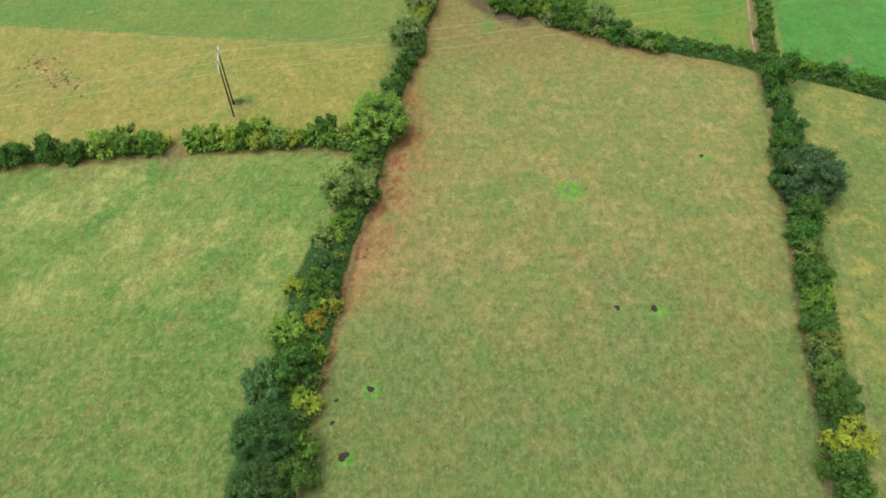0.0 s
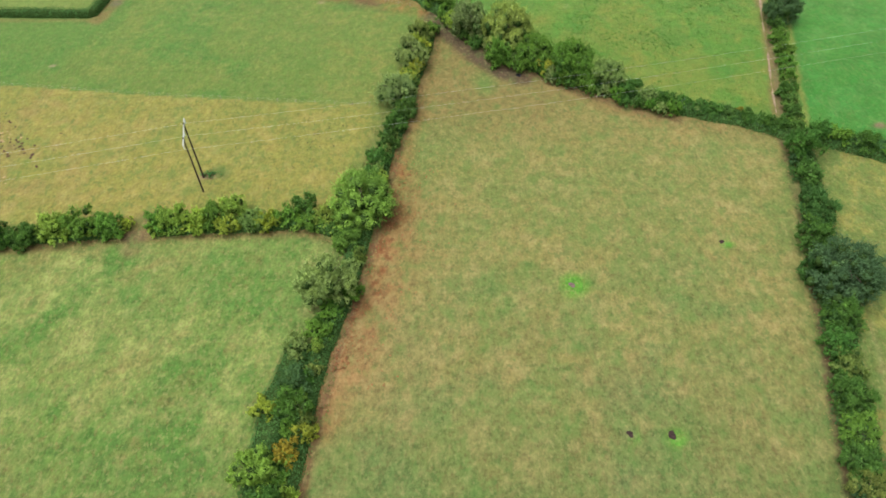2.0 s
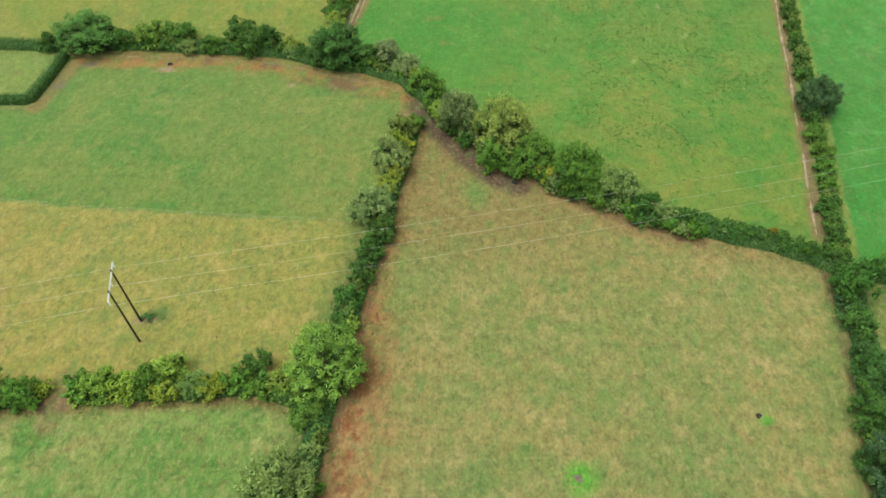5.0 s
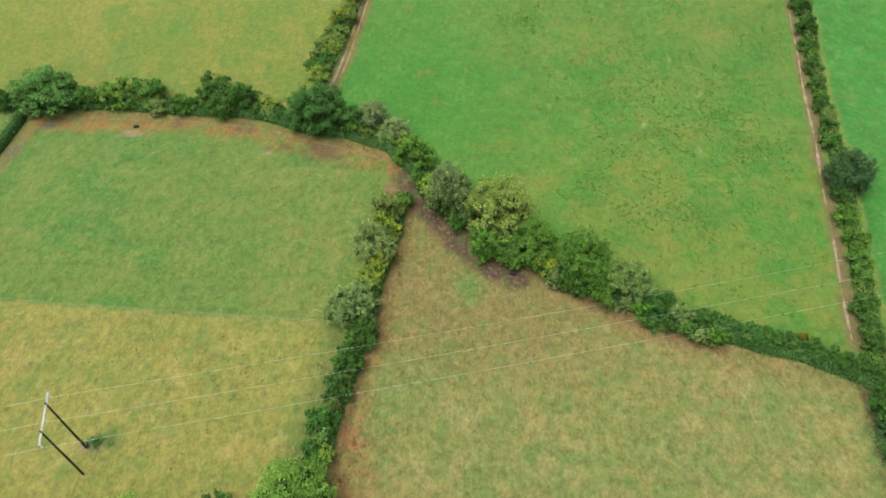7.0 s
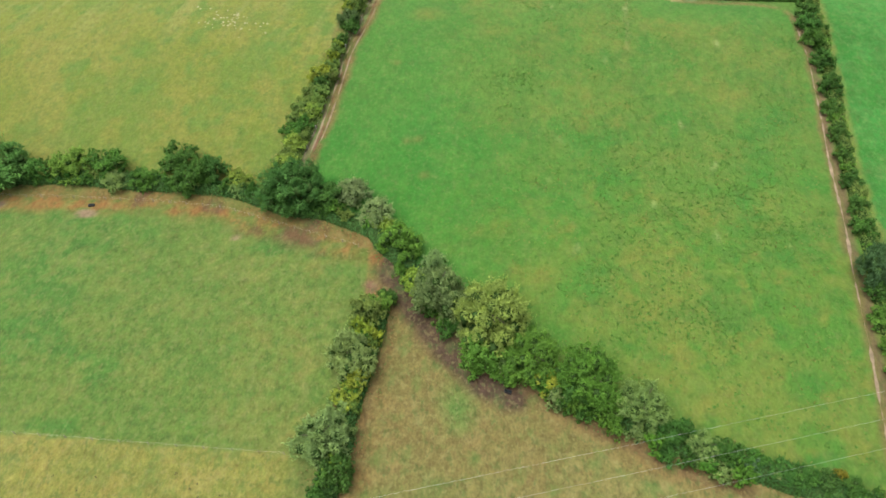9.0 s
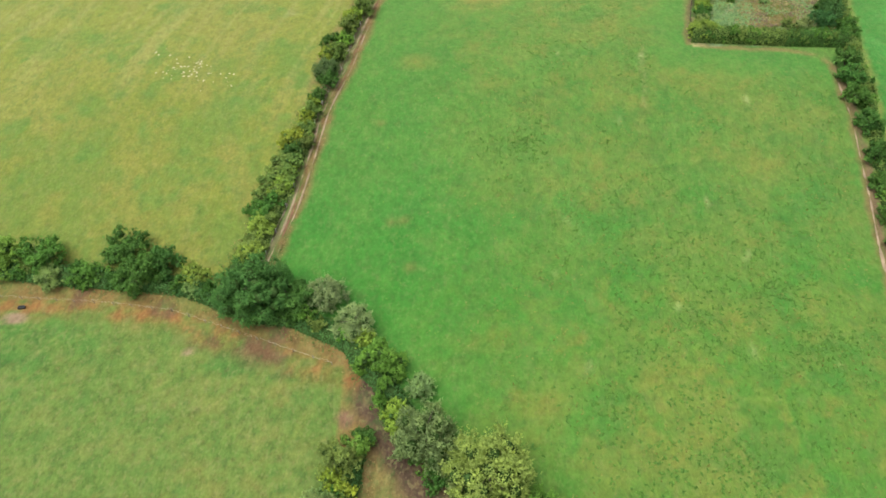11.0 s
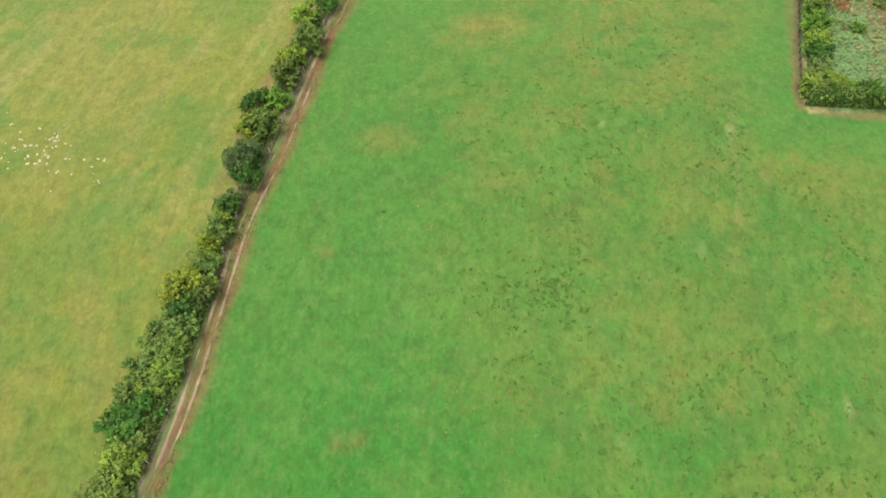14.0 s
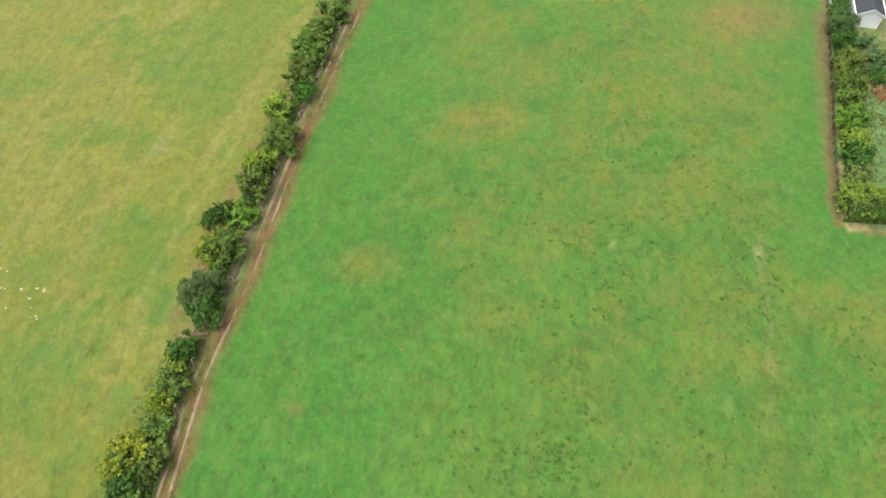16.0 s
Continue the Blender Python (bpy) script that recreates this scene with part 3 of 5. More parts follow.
    blotch(weedy, 12, 761, 0.51, 7, 0.38, (0.138, 0.168, 0.036))
    blotch(weedy, 4.5, 763, 0.56, 9, 0.38, (0.180, 0.160, 0.042))
    blotch(big, 7, 765, 0.54, 8, 0.40, (0.040, 0.135, 0.028))
    blotch(big * (x < 45), 8, 767, 0.53, 8, 0.35, (0.085, 0.195, 0.040))
    for cx, cy, r, _ in DOCKS:
        blend(big * blob(cx, cy, r * 1.5, r * 1.2, 1.0) * 0.6 * np.clip(0.5 + 3 * (tufty - 0.45), 0.1, 1), (0.042, 0.148, 0.030))
    for cx, cy, rx, ry, w in ((5.8, 313.3, 8, 4.5, 0.7), (22.5, 343.5, 13, 6, 0.75), (23, 304, 9, 4, 0.45), (59, 256, 10, 8, 0.5), (51, 308, 9, 5, 0.35), (51, 207, 17, 7, 0.65), (31, 219, 8, 4, 0.5), (60, 241, 10, 7, 0.4), (60, 186, 12, 4, 0.5), (18, 231, 7, 3, 0.4)):
        blend(blob(cx, cy, rx, ry, 1.0) * w * np.clip(0.6 + 2.2 * (fbm(x, y, 4, 769, 4) - 0.45), 0.2, 1), (0.205, 0.172, 0.048))
    for cx, cy, r in ((3.1, 263, 2.2), (5.5, 250.2, 2.6), (0.4, 262.2, 1.8), (-3.4, 291.7, 1.6)):
        blend(blob(cx, cy, r, r * 0.8, 0.9) * 0.55, (0.165, 0.125, 0.050))
    blend(near([(64.6, 319), (63, 309), (61.5, 296)], 0.8, 0.7) * 0.45, (0.185, 0.195, 0.080))
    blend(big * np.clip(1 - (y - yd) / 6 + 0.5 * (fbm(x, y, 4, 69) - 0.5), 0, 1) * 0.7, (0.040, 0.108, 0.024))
    blend(blob(75, 371, 15, 9, 0.9) * 0.75, (0.195, 0.142, 0.058))
    for cx, cy, r in ((71, 229, 1.3), (59, 239.5, 1.0), (39.2, 262, 0.8), (71, 267.4, 1.0), (54.5, 292, 0.8), (63.6, 315, 1.0), (42.3, 316.3, 0.8), (27.4, 343.5, 0.8), (86.9, 298.5, 1.2), (39.3, 225.5, 1.1), (35.1, 248, 0.8), (75.6, 252, 0.9), (76.2, 253.6, 0.7), (85.5, 226, 0.8)):
        blend(blob(cx, cy, r * 0.9, r * 1.9, 1.0) * 0.65, (0.270, 0.300, 0.130))
    # lanes of bare earth beside the hedges
    streak = fbm(x * 2.2, y * 0.5, 2.4, 401, 3)
    wear = np.interp(y, [250, 285, 292, 302, 306, 405], [0.5, 0.6, 1.0, 1.5, 1.0, 1.0])
    foot = along_y(LANE_F, y) - xw
    blend((y > 248) * np.clip((3.6 * wear - foot) / 1.2, 0, 1) * np.clip(foot / 0.6, 0, 1) * np.clip(0.75 + 1.6 * (streak - 0.5), 0, 0.95), (0.215, 0.150, 0.108))
    blend(near([(p[0] + 1.2, p[1]) for p in LANE_F], 1.6, 0.9) * np.clip(0.85 + 1.8 * (fbm(x, y, 3.0, 403, 3) - 0.5), 0, 1), (0.170, 0.100, 0.050))
    blend(near([(p[0] + 2.2, p[1]) for p in LANE_F], 1.6, 1.2) * np.clip((fbm(x, y, 4, 405, 4) - 0.44) * 6, 0, 0.75), (0.150, 0.125, 0.050))
    blend(near([(p[0] - 2.8, p[1]) for p in HEDGE_F], 2.4, 1.6) * np.clip((fbm(x, y, 7, 407, 4) - 0.44) * 6, 0, 0.75) * (y > 290), (0.185, 0.120, 0.058))
    blend(near([(p[0] - 0.4, p[1]) for p in LANE_E], 1.5, 0.9) * 0.8, (0.165, 0.110, 0.055))
    blend(near([(p[0] + 0.7, p[1]) for p in LANE_E], 1.2, 0.7), (0.150, 0.100, 0.062))
    blend(near([(92.2, 377), (86, 352), (77.6, 325), (77.6, 320.6), (84, 318.6), (96, 317.4), (106, 316.4), (110, 314.5), (112, 310)], 1.1, 0.8) * 0.8, (0.19, 0.118, 0.060))
    blend(near([(90.0, 372), (88.0, 364), (84.8, 354)], 2.0, 1.4) * 0.75, (0.150, 0.112, 0.055))
    blend(near([(84.8, 354), (81.5, 342), (79.2, 332)], 1.5, 1.3) * 0.6 * np.clip(0.8 + 2 * (tufty - 0.5), 0.2, 1), (0.165, 0.130, 0.058))
    # dark line painted in for the ditch and fence shadow along the plot
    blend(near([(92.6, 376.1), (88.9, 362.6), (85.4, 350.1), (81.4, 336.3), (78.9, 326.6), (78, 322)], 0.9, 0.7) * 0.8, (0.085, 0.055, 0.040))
    blend(blob(110.8, 314.6, 3.6, 2.4, 0.7) * 0.9, (0.075, 0.165, 0.032))
    blend(plot * np.clip((fbm(x, y, 4, 71) - 0.5) * 7, 0, 1), (0.27, 0.235, 0.115))
    blend(plot * blob(91, 334, 9, 12, 0.7), (0.15, 0.215, 0.11))
    blend(plot * np.clip((fbm(x, y, 5, 73) - 0.5) * 6, 0, 1) * 0.8, (0.12, 0.185, 0.10))
    z = hummocks(x, y)
    z = np.where((np.abs(x - 5) < 160) & (y > 15) & (y < 405), z, -0.1)
    z = z + land(y)
    # how green the sward of each field is
    sward = np.ones((n, 3))
    sward[~below] = (1.0, 1.0, 0.92)
    far = np.clip((265 - y) / 20, 0, 1)[:, None]
    sward[big] = (np.array((1.0, 1.0, 0.92)) * (1 - far) + np.array((0.91, 1.02, 0.82)) * far)[big]
    sward[left & (y >= ym)] = (0.98, 0.98, 0.86)
    sward[near_left] = (0.95, 0.99, 0.88)
    sward[pole_field] = (0.89, 0.95, 0.81)
    dried = np.clip((y - 110) / 40, 0, 1)[:, None]
    sward[below & (x >= xa) & (x < xg)] = ((1 - dried) * np.array((1.03, 0.99, 0.97)) + dried * np.array((0.965, 0.995, 0.92)))[below & (x >= xa) & (x < xg)]
    tint *= sward
    patch *= sward
    verts = np.stack([x, y, z], 1).astype(np.float32)
    idx = np.arange(nx * ny).reshape(nx, ny)
    quads = np.stack([idx[:-1, :-1], idx[1:, :-1], idx[1:, 1:], idx[:-1, 1:]], -1).reshape(-1, 4)
    me = bpy.data.meshes.new("ground")
    me.vertices.add(len(verts))
    me.vertices.foreach_set("co", verts.ravel())
    me.loops.add(quads.size)
    me.loops.foreach_set("vertex_index", quads.astype(np.int32).ravel())
    me.polygons.add(len(quads))
    me.polygons.foreach_set("loop_start", (np.arange(len(quads)) * 4).astype(np.int32))
    me.polygons.foreach_set("use_smooth", np.ones(len(quads), bool))
    me.update(calc_edges=True)
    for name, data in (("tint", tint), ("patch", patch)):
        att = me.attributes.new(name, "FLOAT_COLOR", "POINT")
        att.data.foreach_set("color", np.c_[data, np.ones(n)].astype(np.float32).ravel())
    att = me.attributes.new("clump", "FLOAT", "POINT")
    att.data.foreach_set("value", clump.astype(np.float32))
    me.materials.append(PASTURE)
    return tagged(new("ground", me), "grazed pasture fields, dry tan and lush green, with worn bare soil", "ground", kind="structure")


build_ground()

# ---- trees and shrubs ----
HUES = {  # leaf colours
    "D": (0.070, 0.162, 0.031), "M": (0.116, 0.240, 0.037), "L": (0.234, 0.350, 0.056), "Y": (0.262, 0.335, 0.044), "G": (0.175, 0.312, 0.050), "N": (0.130, 0.205, 0.080), "T": (0.118, 0.265, 0.066), "V": (0.310, 0.430, 0.095), "H": (0.162, 0.234, 0.054),
    "W": (0.200, 0.292, 0.090), "P": (0.228, 0.312, 0.122), "B": (0.074, 0.160, 0.060), "K": (0.062, 0.148, 0.040),
    "O": (0.300, 0.250, 0.030), "R": (0.150, 0.215, 0.050), "weed": (0.056, 0.168, 0.045), "dock": (0.080, 0.172, 0.031), "rank": (0.110, 0.165, 0.045), "dry": (0.235, 0.190, 0.080), "dead": (0.190, 0.140, 0.095), "ochre": (0.150, 0.145, 0.040), "faded": (0.150, 0.172, 0.046), "frosty": (0.185, 0.300, 0.120), "seedy": (0.075, 0.062, 0.030), "rust": (0.240, 0.105, 0.050), "straw": (0.330, 0.280, 0.140),
}
ICO = bmesh.new()
bmesh.ops.create_icosphere(ICO, subdivisions=1, radius=1.0)
ICO_V = np.array([v.co[:] for v in ICO.verts])
ICO_F = np.array([[v.index for v in f.verts] for f in ICO.faces])
ICO.free()


CROWNS = {}


def crown_mesh(name, width, height, lobes, count, size, low=0.02, long=1.5, droop=0.0, spread=0.30, flat_share=0.66, tall=1.2):
    """A crown of distinct leafy boughs with gaps between them, standing over the origin."""
    r = width / 2
    cs, rs, tries = [], [], 0
    bulge = rng.uniform(0.88, 1.08, 12)
    while len(cs) < lobes and tries < 3000:
        tries += 1
        p = rng.normal(size=3)
        p /= np.linalg.norm(p)
        p[2] = rng.uniform(-0.75, 1.0)
        p[:2] *= math.sqrt(max(0.0, 1 - p[2] ** 2)) / max(1e-6, math.hypot(p[0], p[1]))
        turn = (math.atan2(p[1], p[0]) / (2 * math.pi) * 12) % 12
        k = bulge[int(turn) % 12] * (1 - turn % 1) + bulge[(int(turn) + 1) % 12] * (turn % 1)
        rr = rng.uniform(0.20, 0.36) * r * (0.8 if p[2] < -0.2 else 1.0)
        reach = k * (r - rr * 0.7) * (1.0 if p[2] > -0.1 else 1.0 + 0.25 * -p[2])
        base = max(height * low, 0.0)
        c = np.array([p[0] * reach, p[1] * reach, base + (height - base) * (0.46 + 0.46 * p[2] * rng.uniform(0.82, 1.05)) - rr * 0.25])
        c[2] = max(c[2], rr * 0.5)
        close = 0.72 if tries < 1500 else 0.5
        if all(np.linalg.norm(c - o) > close * (rr + ro) for o, ro in zip(cs, rs)):
            cs.append(c)
            rs.append(rr)
    cs.append(np.array([0, 0, height * 0.42]))
    rs.append(min(r, height / 2) * 0.62)
    cs, rs = np.array(cs), np.array(rs)
    shape = np.array([1.0, 1.0, tall])
    # each bough carries smaller clumps of leaves, most of them on its upper side
    twigs = np.maximum(5, (9 * (rs / rs.mean()) ** 1.2)).astype(int)
    host = np.repeat(np.arange(len(rs)), twigs)
    out = rng.normal(size=(len(host), 3))
    out[:, 2] = np.abs(out[:, 2]) * np.where(rng.random(len(host)) < 0.85, 1, -1)
    out /= np.linalg.norm(out, axis=1)[:, None]
    tr = rs[host] * rng.uniform(0.30, 0.50, len(host))
    tc = cs[host] + out * shape * (rs[host] - tr * rng.uniform(0.35, 0.75, len(host)))[:, None]
    tc[:, 2] = np.maximum(tc[:, 2], tr * 0.4)
    share = tr ** 2 / (tr ** 2).sum()
    pick = rng.choice(len(tr), int(count * 2.6), p=share)
    d = rng.normal(size=(len(pick), 3)) + out[pick] * 0.7
    d[:, 2] = np.abs(d[:, 2]) * np.where(rng.random(len(pick)) < 0.8, 1, -1)
    d /= np.linalg.norm(d, axis=1)[:, None]
    pos = tc[pick] + d * shape * (tr[pick] * (1 + spread * rng.normal(size=len(pick)).clip(-0.9, 1.8)))[:, None]
    gap = (np.linalg.norm((pos[:, None] - tc[None]) / shape, axis=2) / tr[None]).min(axis=1)
    deep = (np.linalg.norm((pos[:, None] - cs[None]) / shape, axis=2) / rs[None]).min(axis=1)
    keep = (gap > 0.62) & (deep > 0.66) & (pos[:, 2] > 0.05)
    pos, d, pick = pos[keep][:count], d[keep][:count], pick[keep][:count]
    # sprigs that stand out of the outline
    tips = rng.choice(len(pos), max(20, count // 40))
    out = pos[tips] - np.array([0, 0, height * 0.35])
    out /= np.linalg.norm(out, axis=1)[:, None]
    out[:, 2] += 0.5 - droop
    k = np.repeat(np.arange(len(tips)), 7)
    step = np.tile(np.linspace(0.1, 1.0, 7), len(tips))[:, None]
    reach = rng.uniform(0.05, 0.15, (len(tips), 1))[k] * r + 0.25
    pos = np.vstack([pos, pos[tips][k] + out[k] * step * reach + rng.normal(size=(len(k), 3)) * size * 0.4])
    d = np.vstack([d, out[k]])
    pick = np.concatenate([pick, pick[tips][k]])
    tone = (0.55 * rng.random(len(tr)) + 0.45 * rng.random(len(rs))[host])[pick]
    nrm = d + rng.normal(size=d.shape) * 0.26
    nrm[:, 2] += 0.08
    # most leaves lie on the boughs, the rest are sprays that point out and up
    lie = rng.random(len(pos)) < flat_share
    sprays = d[~lie] * 0.8 + rng.normal(size=(int((~lie).sum()), 3)) * 0.35
    sprays[:, 2] += 0.55 - 1.6 * droop
    up = np.stack([rng.normal(size=len(sprays)) * 0.5, rng.normal(size=len(sprays)) * 0.5, np.ones(len(sprays))], 1)
    wide = rng.uniform(0.55, 1.4, len(pos)) * size
    q = np.concatenate([leaves(pos[lie], nrm[lie], wide[lie], long), leaves(pos[~lie], up, wide[~lie] * 0.8, long * 1.5, sprays)])
    tone = np.concatenate([tone[lie], tone[~lie]])
    # solid cores whose dark colour reads as shade in the leaf gaps
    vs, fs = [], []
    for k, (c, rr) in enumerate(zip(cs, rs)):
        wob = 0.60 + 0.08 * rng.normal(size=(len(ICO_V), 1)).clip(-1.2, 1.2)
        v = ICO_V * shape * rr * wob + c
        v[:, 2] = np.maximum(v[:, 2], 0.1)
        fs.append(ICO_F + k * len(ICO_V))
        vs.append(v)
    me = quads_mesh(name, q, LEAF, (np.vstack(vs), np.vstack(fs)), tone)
    CROWNS[me.name] = (q, np.vstack(vs), np.vstack(fs), tone)
    return me


def wood_mesh(name, width, height, stems):
    """A tapered trunk with limbs, or several stems from one root."""
    pieces = []
    for k in range(stems):
        a = 2 * math.pi * k / stems + rng.uniform(-0.3, 0.3)
        lean = (0.0 if stems == 1 else width * 0.16)
        r0 = width * (0.036 if stems == 1 else 0.018)
        top = Vector((math.cos(a) * lean, math.sin(a) * lean, height * 0.72))
        mid = top * 0.5 + Vector((rng.normal() * 0.1, rng.normal() * 0.1, 0))
        foot = Vector((math.cos(a) * lean * 0.15, math.sin(a) * lean * 0.15, -0.25))
        pieces.append(tube([foot, foot + Vector((0, 0, 0.5)), mid, top], [r0 * 1.4, r0, r0 * 0.7, r0 * 0.25]))
        for j in range(5 if stems == 1 else 2):
            b = rng.uniform(0, 6.28)
            s = mid.lerp(top, j / 6)
            e = s + Vector((math.cos(b) * width * 0.3, math.sin(b) * width * 0.3, height * 0.18))
            pieces.append(tube([s, s.lerp(e, 0.5) + Vector((0, 0, 0.2)), e], [r0 * 0.5, r0 * 0.35, r0 * 0.12], 5))
    return mesh_of(name, *joined(pieces), BARK)


def plant(kind, crown, wood, width, height):
    root = new(kind)
    root.empty_display_size = 0.5
    part("crown", crown, root)
    part("trunk" if kind == "tree" else "stem", wood, root)
    root["size"] = (width, height)
    return root


PLANTS = {"fill": [], "small": [], "wide": [], "tree": [], "willow": []}
for i in range(5):
    PLANTS["fill"].append(plant("shrub", crown_mesh("filler_crown", 4.4, 3.2, 9, 920, 0.25), wood_mesh("filler_stem", 4.4, 3.2, 3), 4.4, 3.2))
for i in range(5):
    PLANTS["small"].append(plant("shrub", crown_mesh("shrub_crown", 5, 4, 11, 2000, 0.225), wood_mesh("shrub_stem", 5, 4, 3), 5, 4))
for i in range(4):
    PLANTS["wide"].append(plant("shrub", crown_mesh("bush_crown", 8, 6.5, 15, 4700, 0.24), wood_mesh("bush_stem", 8, 6.5, 3), 8, 6.5))
for i in range(4):
    PLANTS["tree"].append(plant("tree", crown_mesh("tree_crown", 13.5, 11, 30, 15500, 0.23, 0.05), wood_mesh("tree_trunk", 13.5, 11, 1), 13.5, 13))
for i in range(3):
    PLANTS["willow"].append(plant("tree", crown_mesh("willow_crown", 9.5, 8, 18, 7200, 0.185, 0.03, 2.4, 0.1, 0.32, 0.4, 1.5), wood_mesh("willow_trunk", 9.5, 8.5, 1), 9.5, 8.5))
USED = {}
WORDS = {"D": "dark green", "M": "mid-green", "L": "bright light-green", "Y": "yellowing", "W": "grey-green", "P": "pale silvery-green",
         "B": "blue-green", "K": "very dark green", "O": "orange-berried", "G": "fresh green", "N": "dull grey-green", "T": "cool mid-green", "V": "sunlit yellow-green", "H": "olive-green", "R": "olive-brown"}


def set_plant(x, y, width, height, hue, group):
    if width < 4.5:
        pool, word = "fill", "low leafy bush filling the hedgerow"
    elif hue in "WPN" and width > 5.6:
        pool, word = "willow", "feathery willow growing in the hedgerow"
    elif width > 10.2:
        pool, word = "tree", "broad round-crowned tree in the hedgerow"
    elif width > 6.6:
        pool, word = "wide", "large bushy shrub in the hedgerow"
    else:
        pool, word = "small", "leafy hawthorn shrub in the hedgerow"
    src = PLANTS[pool][int(rng.integers(len(PLANTS[pool])))]
    w0, h0 = src["size"]
    s = width / w0 * 1.02
    m = pose(x, y, float(land(y)), rng.uniform(-4, 4), rng.uniform(-4, 4), rng.uniform(0, 360)) @ Matrix.Diagonal((s * rng.uniform(0.94, 1.06), s * rng.uniform(0.94, 1.06), height / h0, 1))
    if src.name not in USED:
        USED[src.name] = ob = src
        ob.matrix_basis = m
    else:
        ob = copy_thing(src, m @ Matrix.Diagonal((*[1 / k for k in src.scale], 1)))
    c = np.array(HUES[hue]) * rng.uniform(0.88, 1.14) * (1 + rng.normal(size=3) * 0.05)
    for child in ob.children:
        if child.name.startswith("crown"):
            child.color = (*c, 1)
    tagged(ob, WORDS[hue] + " " + word, "tree" if pool in ("tree", "willow") else "shrub", group)
    return ob


# ---- hedgerows ----
PLANTS_A = [  # x, y, width, height, leaf colour
    (-32.3, 45.4, 10.3, 9.3, "K"), (-25.8, 47.6, 7.2, 5.8, "D"), (-32.2, 54.2, 11.3, 10.1, "K"), (-25.7, 53.4, 6, 4.8, "M"), (-33.9, 65.8, 8.4, 6.7, "B"),
    (-29.4, 68.5, 9.5, 7.6, "D"), (-26.3, 62, 5.2, 3.6, "Y"), (-31.2, 76.5, 7.7, 6.2, "G"), (-26.7, 80, 5.7, 4, "O"), (-31.8, 88.4, 5.3, 4.2, "Y"),
    (-26.5, 89.2, 7, 5.6, "D"), (-26.3, 93.7, 7.2, 5.7, "B"), (-23.8, 84.2, 4.6, 3.7, "Y"), (-27.6, 101.4, 5.6, 4.5, "W"), (-23.8, 105.2, 6.3, 5, "M"),
    (-21.8, 110.4, 5.1, 4.1, "M"), (-22.5, 114.8, 11.6, 11, "W"), (-18.2, 115.2, 5.2, 4.2, "M"), (-19.8, 129.3, 6.9, 4.1, "M"),
]
PLANTS_A_UPPER = [  # x, y, width, height, leaf colour
    (-17, 138, 14.6, 12.6, "G"), (-15.8, 149.2, 4.9, 3.9, "D"), (-14.9, 154.9, 6.1, 4.9, "D"), (-12.5, 161.2, 5.8, 4.6, "D"), (-11, 167.2, 5.9, 4.7, "D"),
    (-8.7, 173.4, 6.6, 5.3, "D"), (-11.3, 179.2, 9.6, 7.7, "W"), (-8.1, 187.8, 5.3, 4.3, "Y"), (-7.8, 195.4, 9.7, 7.7, "W"), (-4.6, 201.4, 4.4, 3.5, "Y"),
    (-5.4, 206.6, 7.6, 6.2, "H"), (-2.6, 208.9, 5.2, 4.4, "G"), (-1.8, 210.7, 4.6, 3.6, "D"), (-6.4, 203.4, 4.7, 4.6, "Y"), (-9.7, 184.9, 5.3, 4.2, "W"), (-6.2, 191.6, 4.6, 4.4, "Y"), (-8.9, 199.6, 5.2, 4.4, "W"),
]
PLANTS_B = [  # x, y, width, height, leaf colour
    (-105.4, 129, 7.6, 6.1, "D"), (-98.4, 130.9, 7.6, 6.1, "D"), (-92.2, 130.6, 6.7, 5.3, "D"), (-85.7, 132.7, 7.7, 6.1, "L"), (-80.2, 134, 7.7, 6.2, "M"),
    (-73.4, 133.4, 7, 5.6, "M"), (-70.8, 135.5, 3.6, 2.8, "Y"), (-111.6, 128.1, 6.2, 5, "D"),
]
PLANTS_B_RIGHT = [  # x, y, width, height, leaf colour
    (-63.1, 134.9, 6.4, 5.1, "M"), (-59.4, 134.7, 6.9, 5.5, "L"), (-54.3, 134.8, 6.4, 5.1, "L"), (-50.5, 136, 7, 5.6, "M"), (-46.8, 138.1, 7, 5.6, "L"),
    (-47.3, 133.7, 5.2, 4.2, "Y"), (-41.7, 135.3, 5.8, 4.6, "W"), (-38.2, 135, 5.2, 4.2, "Y"), (-33.7, 136.2, 5.8, 4.7, "M"), (-30.6, 138.9, 6.5, 5.2, "D"),
    (-25.5, 136.1, 5.8, 4.7, "L"), (-28.9, 134.4, 4.6, 3.7, "M"), (-21, 131.6, 6.9, 4.1, "D"),
]
PLANTS_D = [  # x, y, width, height, leaf colour
    (-110.4, 249.4, 6.8, 4.4, "D"), (-99, 249.5, 16.7, 10.9, "T"), (-88.5, 250.3, 7.6, 4.9, "D"), (-80.8, 251, 9.4, 6.1, "G"), (-72.9, 251.6, 9.4, 6.1, "D"),
    (-69.4, 246.7, 6, 3.9, "W"), (-61.9, 247, 6.8, 4.4, "M"), (-55.6, 253.9, 8.9, 5.8, "D"), (-50, 246.1, 8.9, 7.1, "D"), (-46.2, 250, 8.3, 5.4, "D"),
    (-39.3, 246.7, 6, 3.9, "L"), (-26, 240.6, 14.8, 12, "K"), (-17.9, 239.8, 8.7, 5.7, "D"), (-11.3, 241.1, 8, 6.2, "P"), (-5.2, 234.2, 8.2, 6.0, "P"), (-3.4, 231, 4.6, 4.4, "L"),
    (0.4, 225.2, 9.4, 6.8, "M"),
]
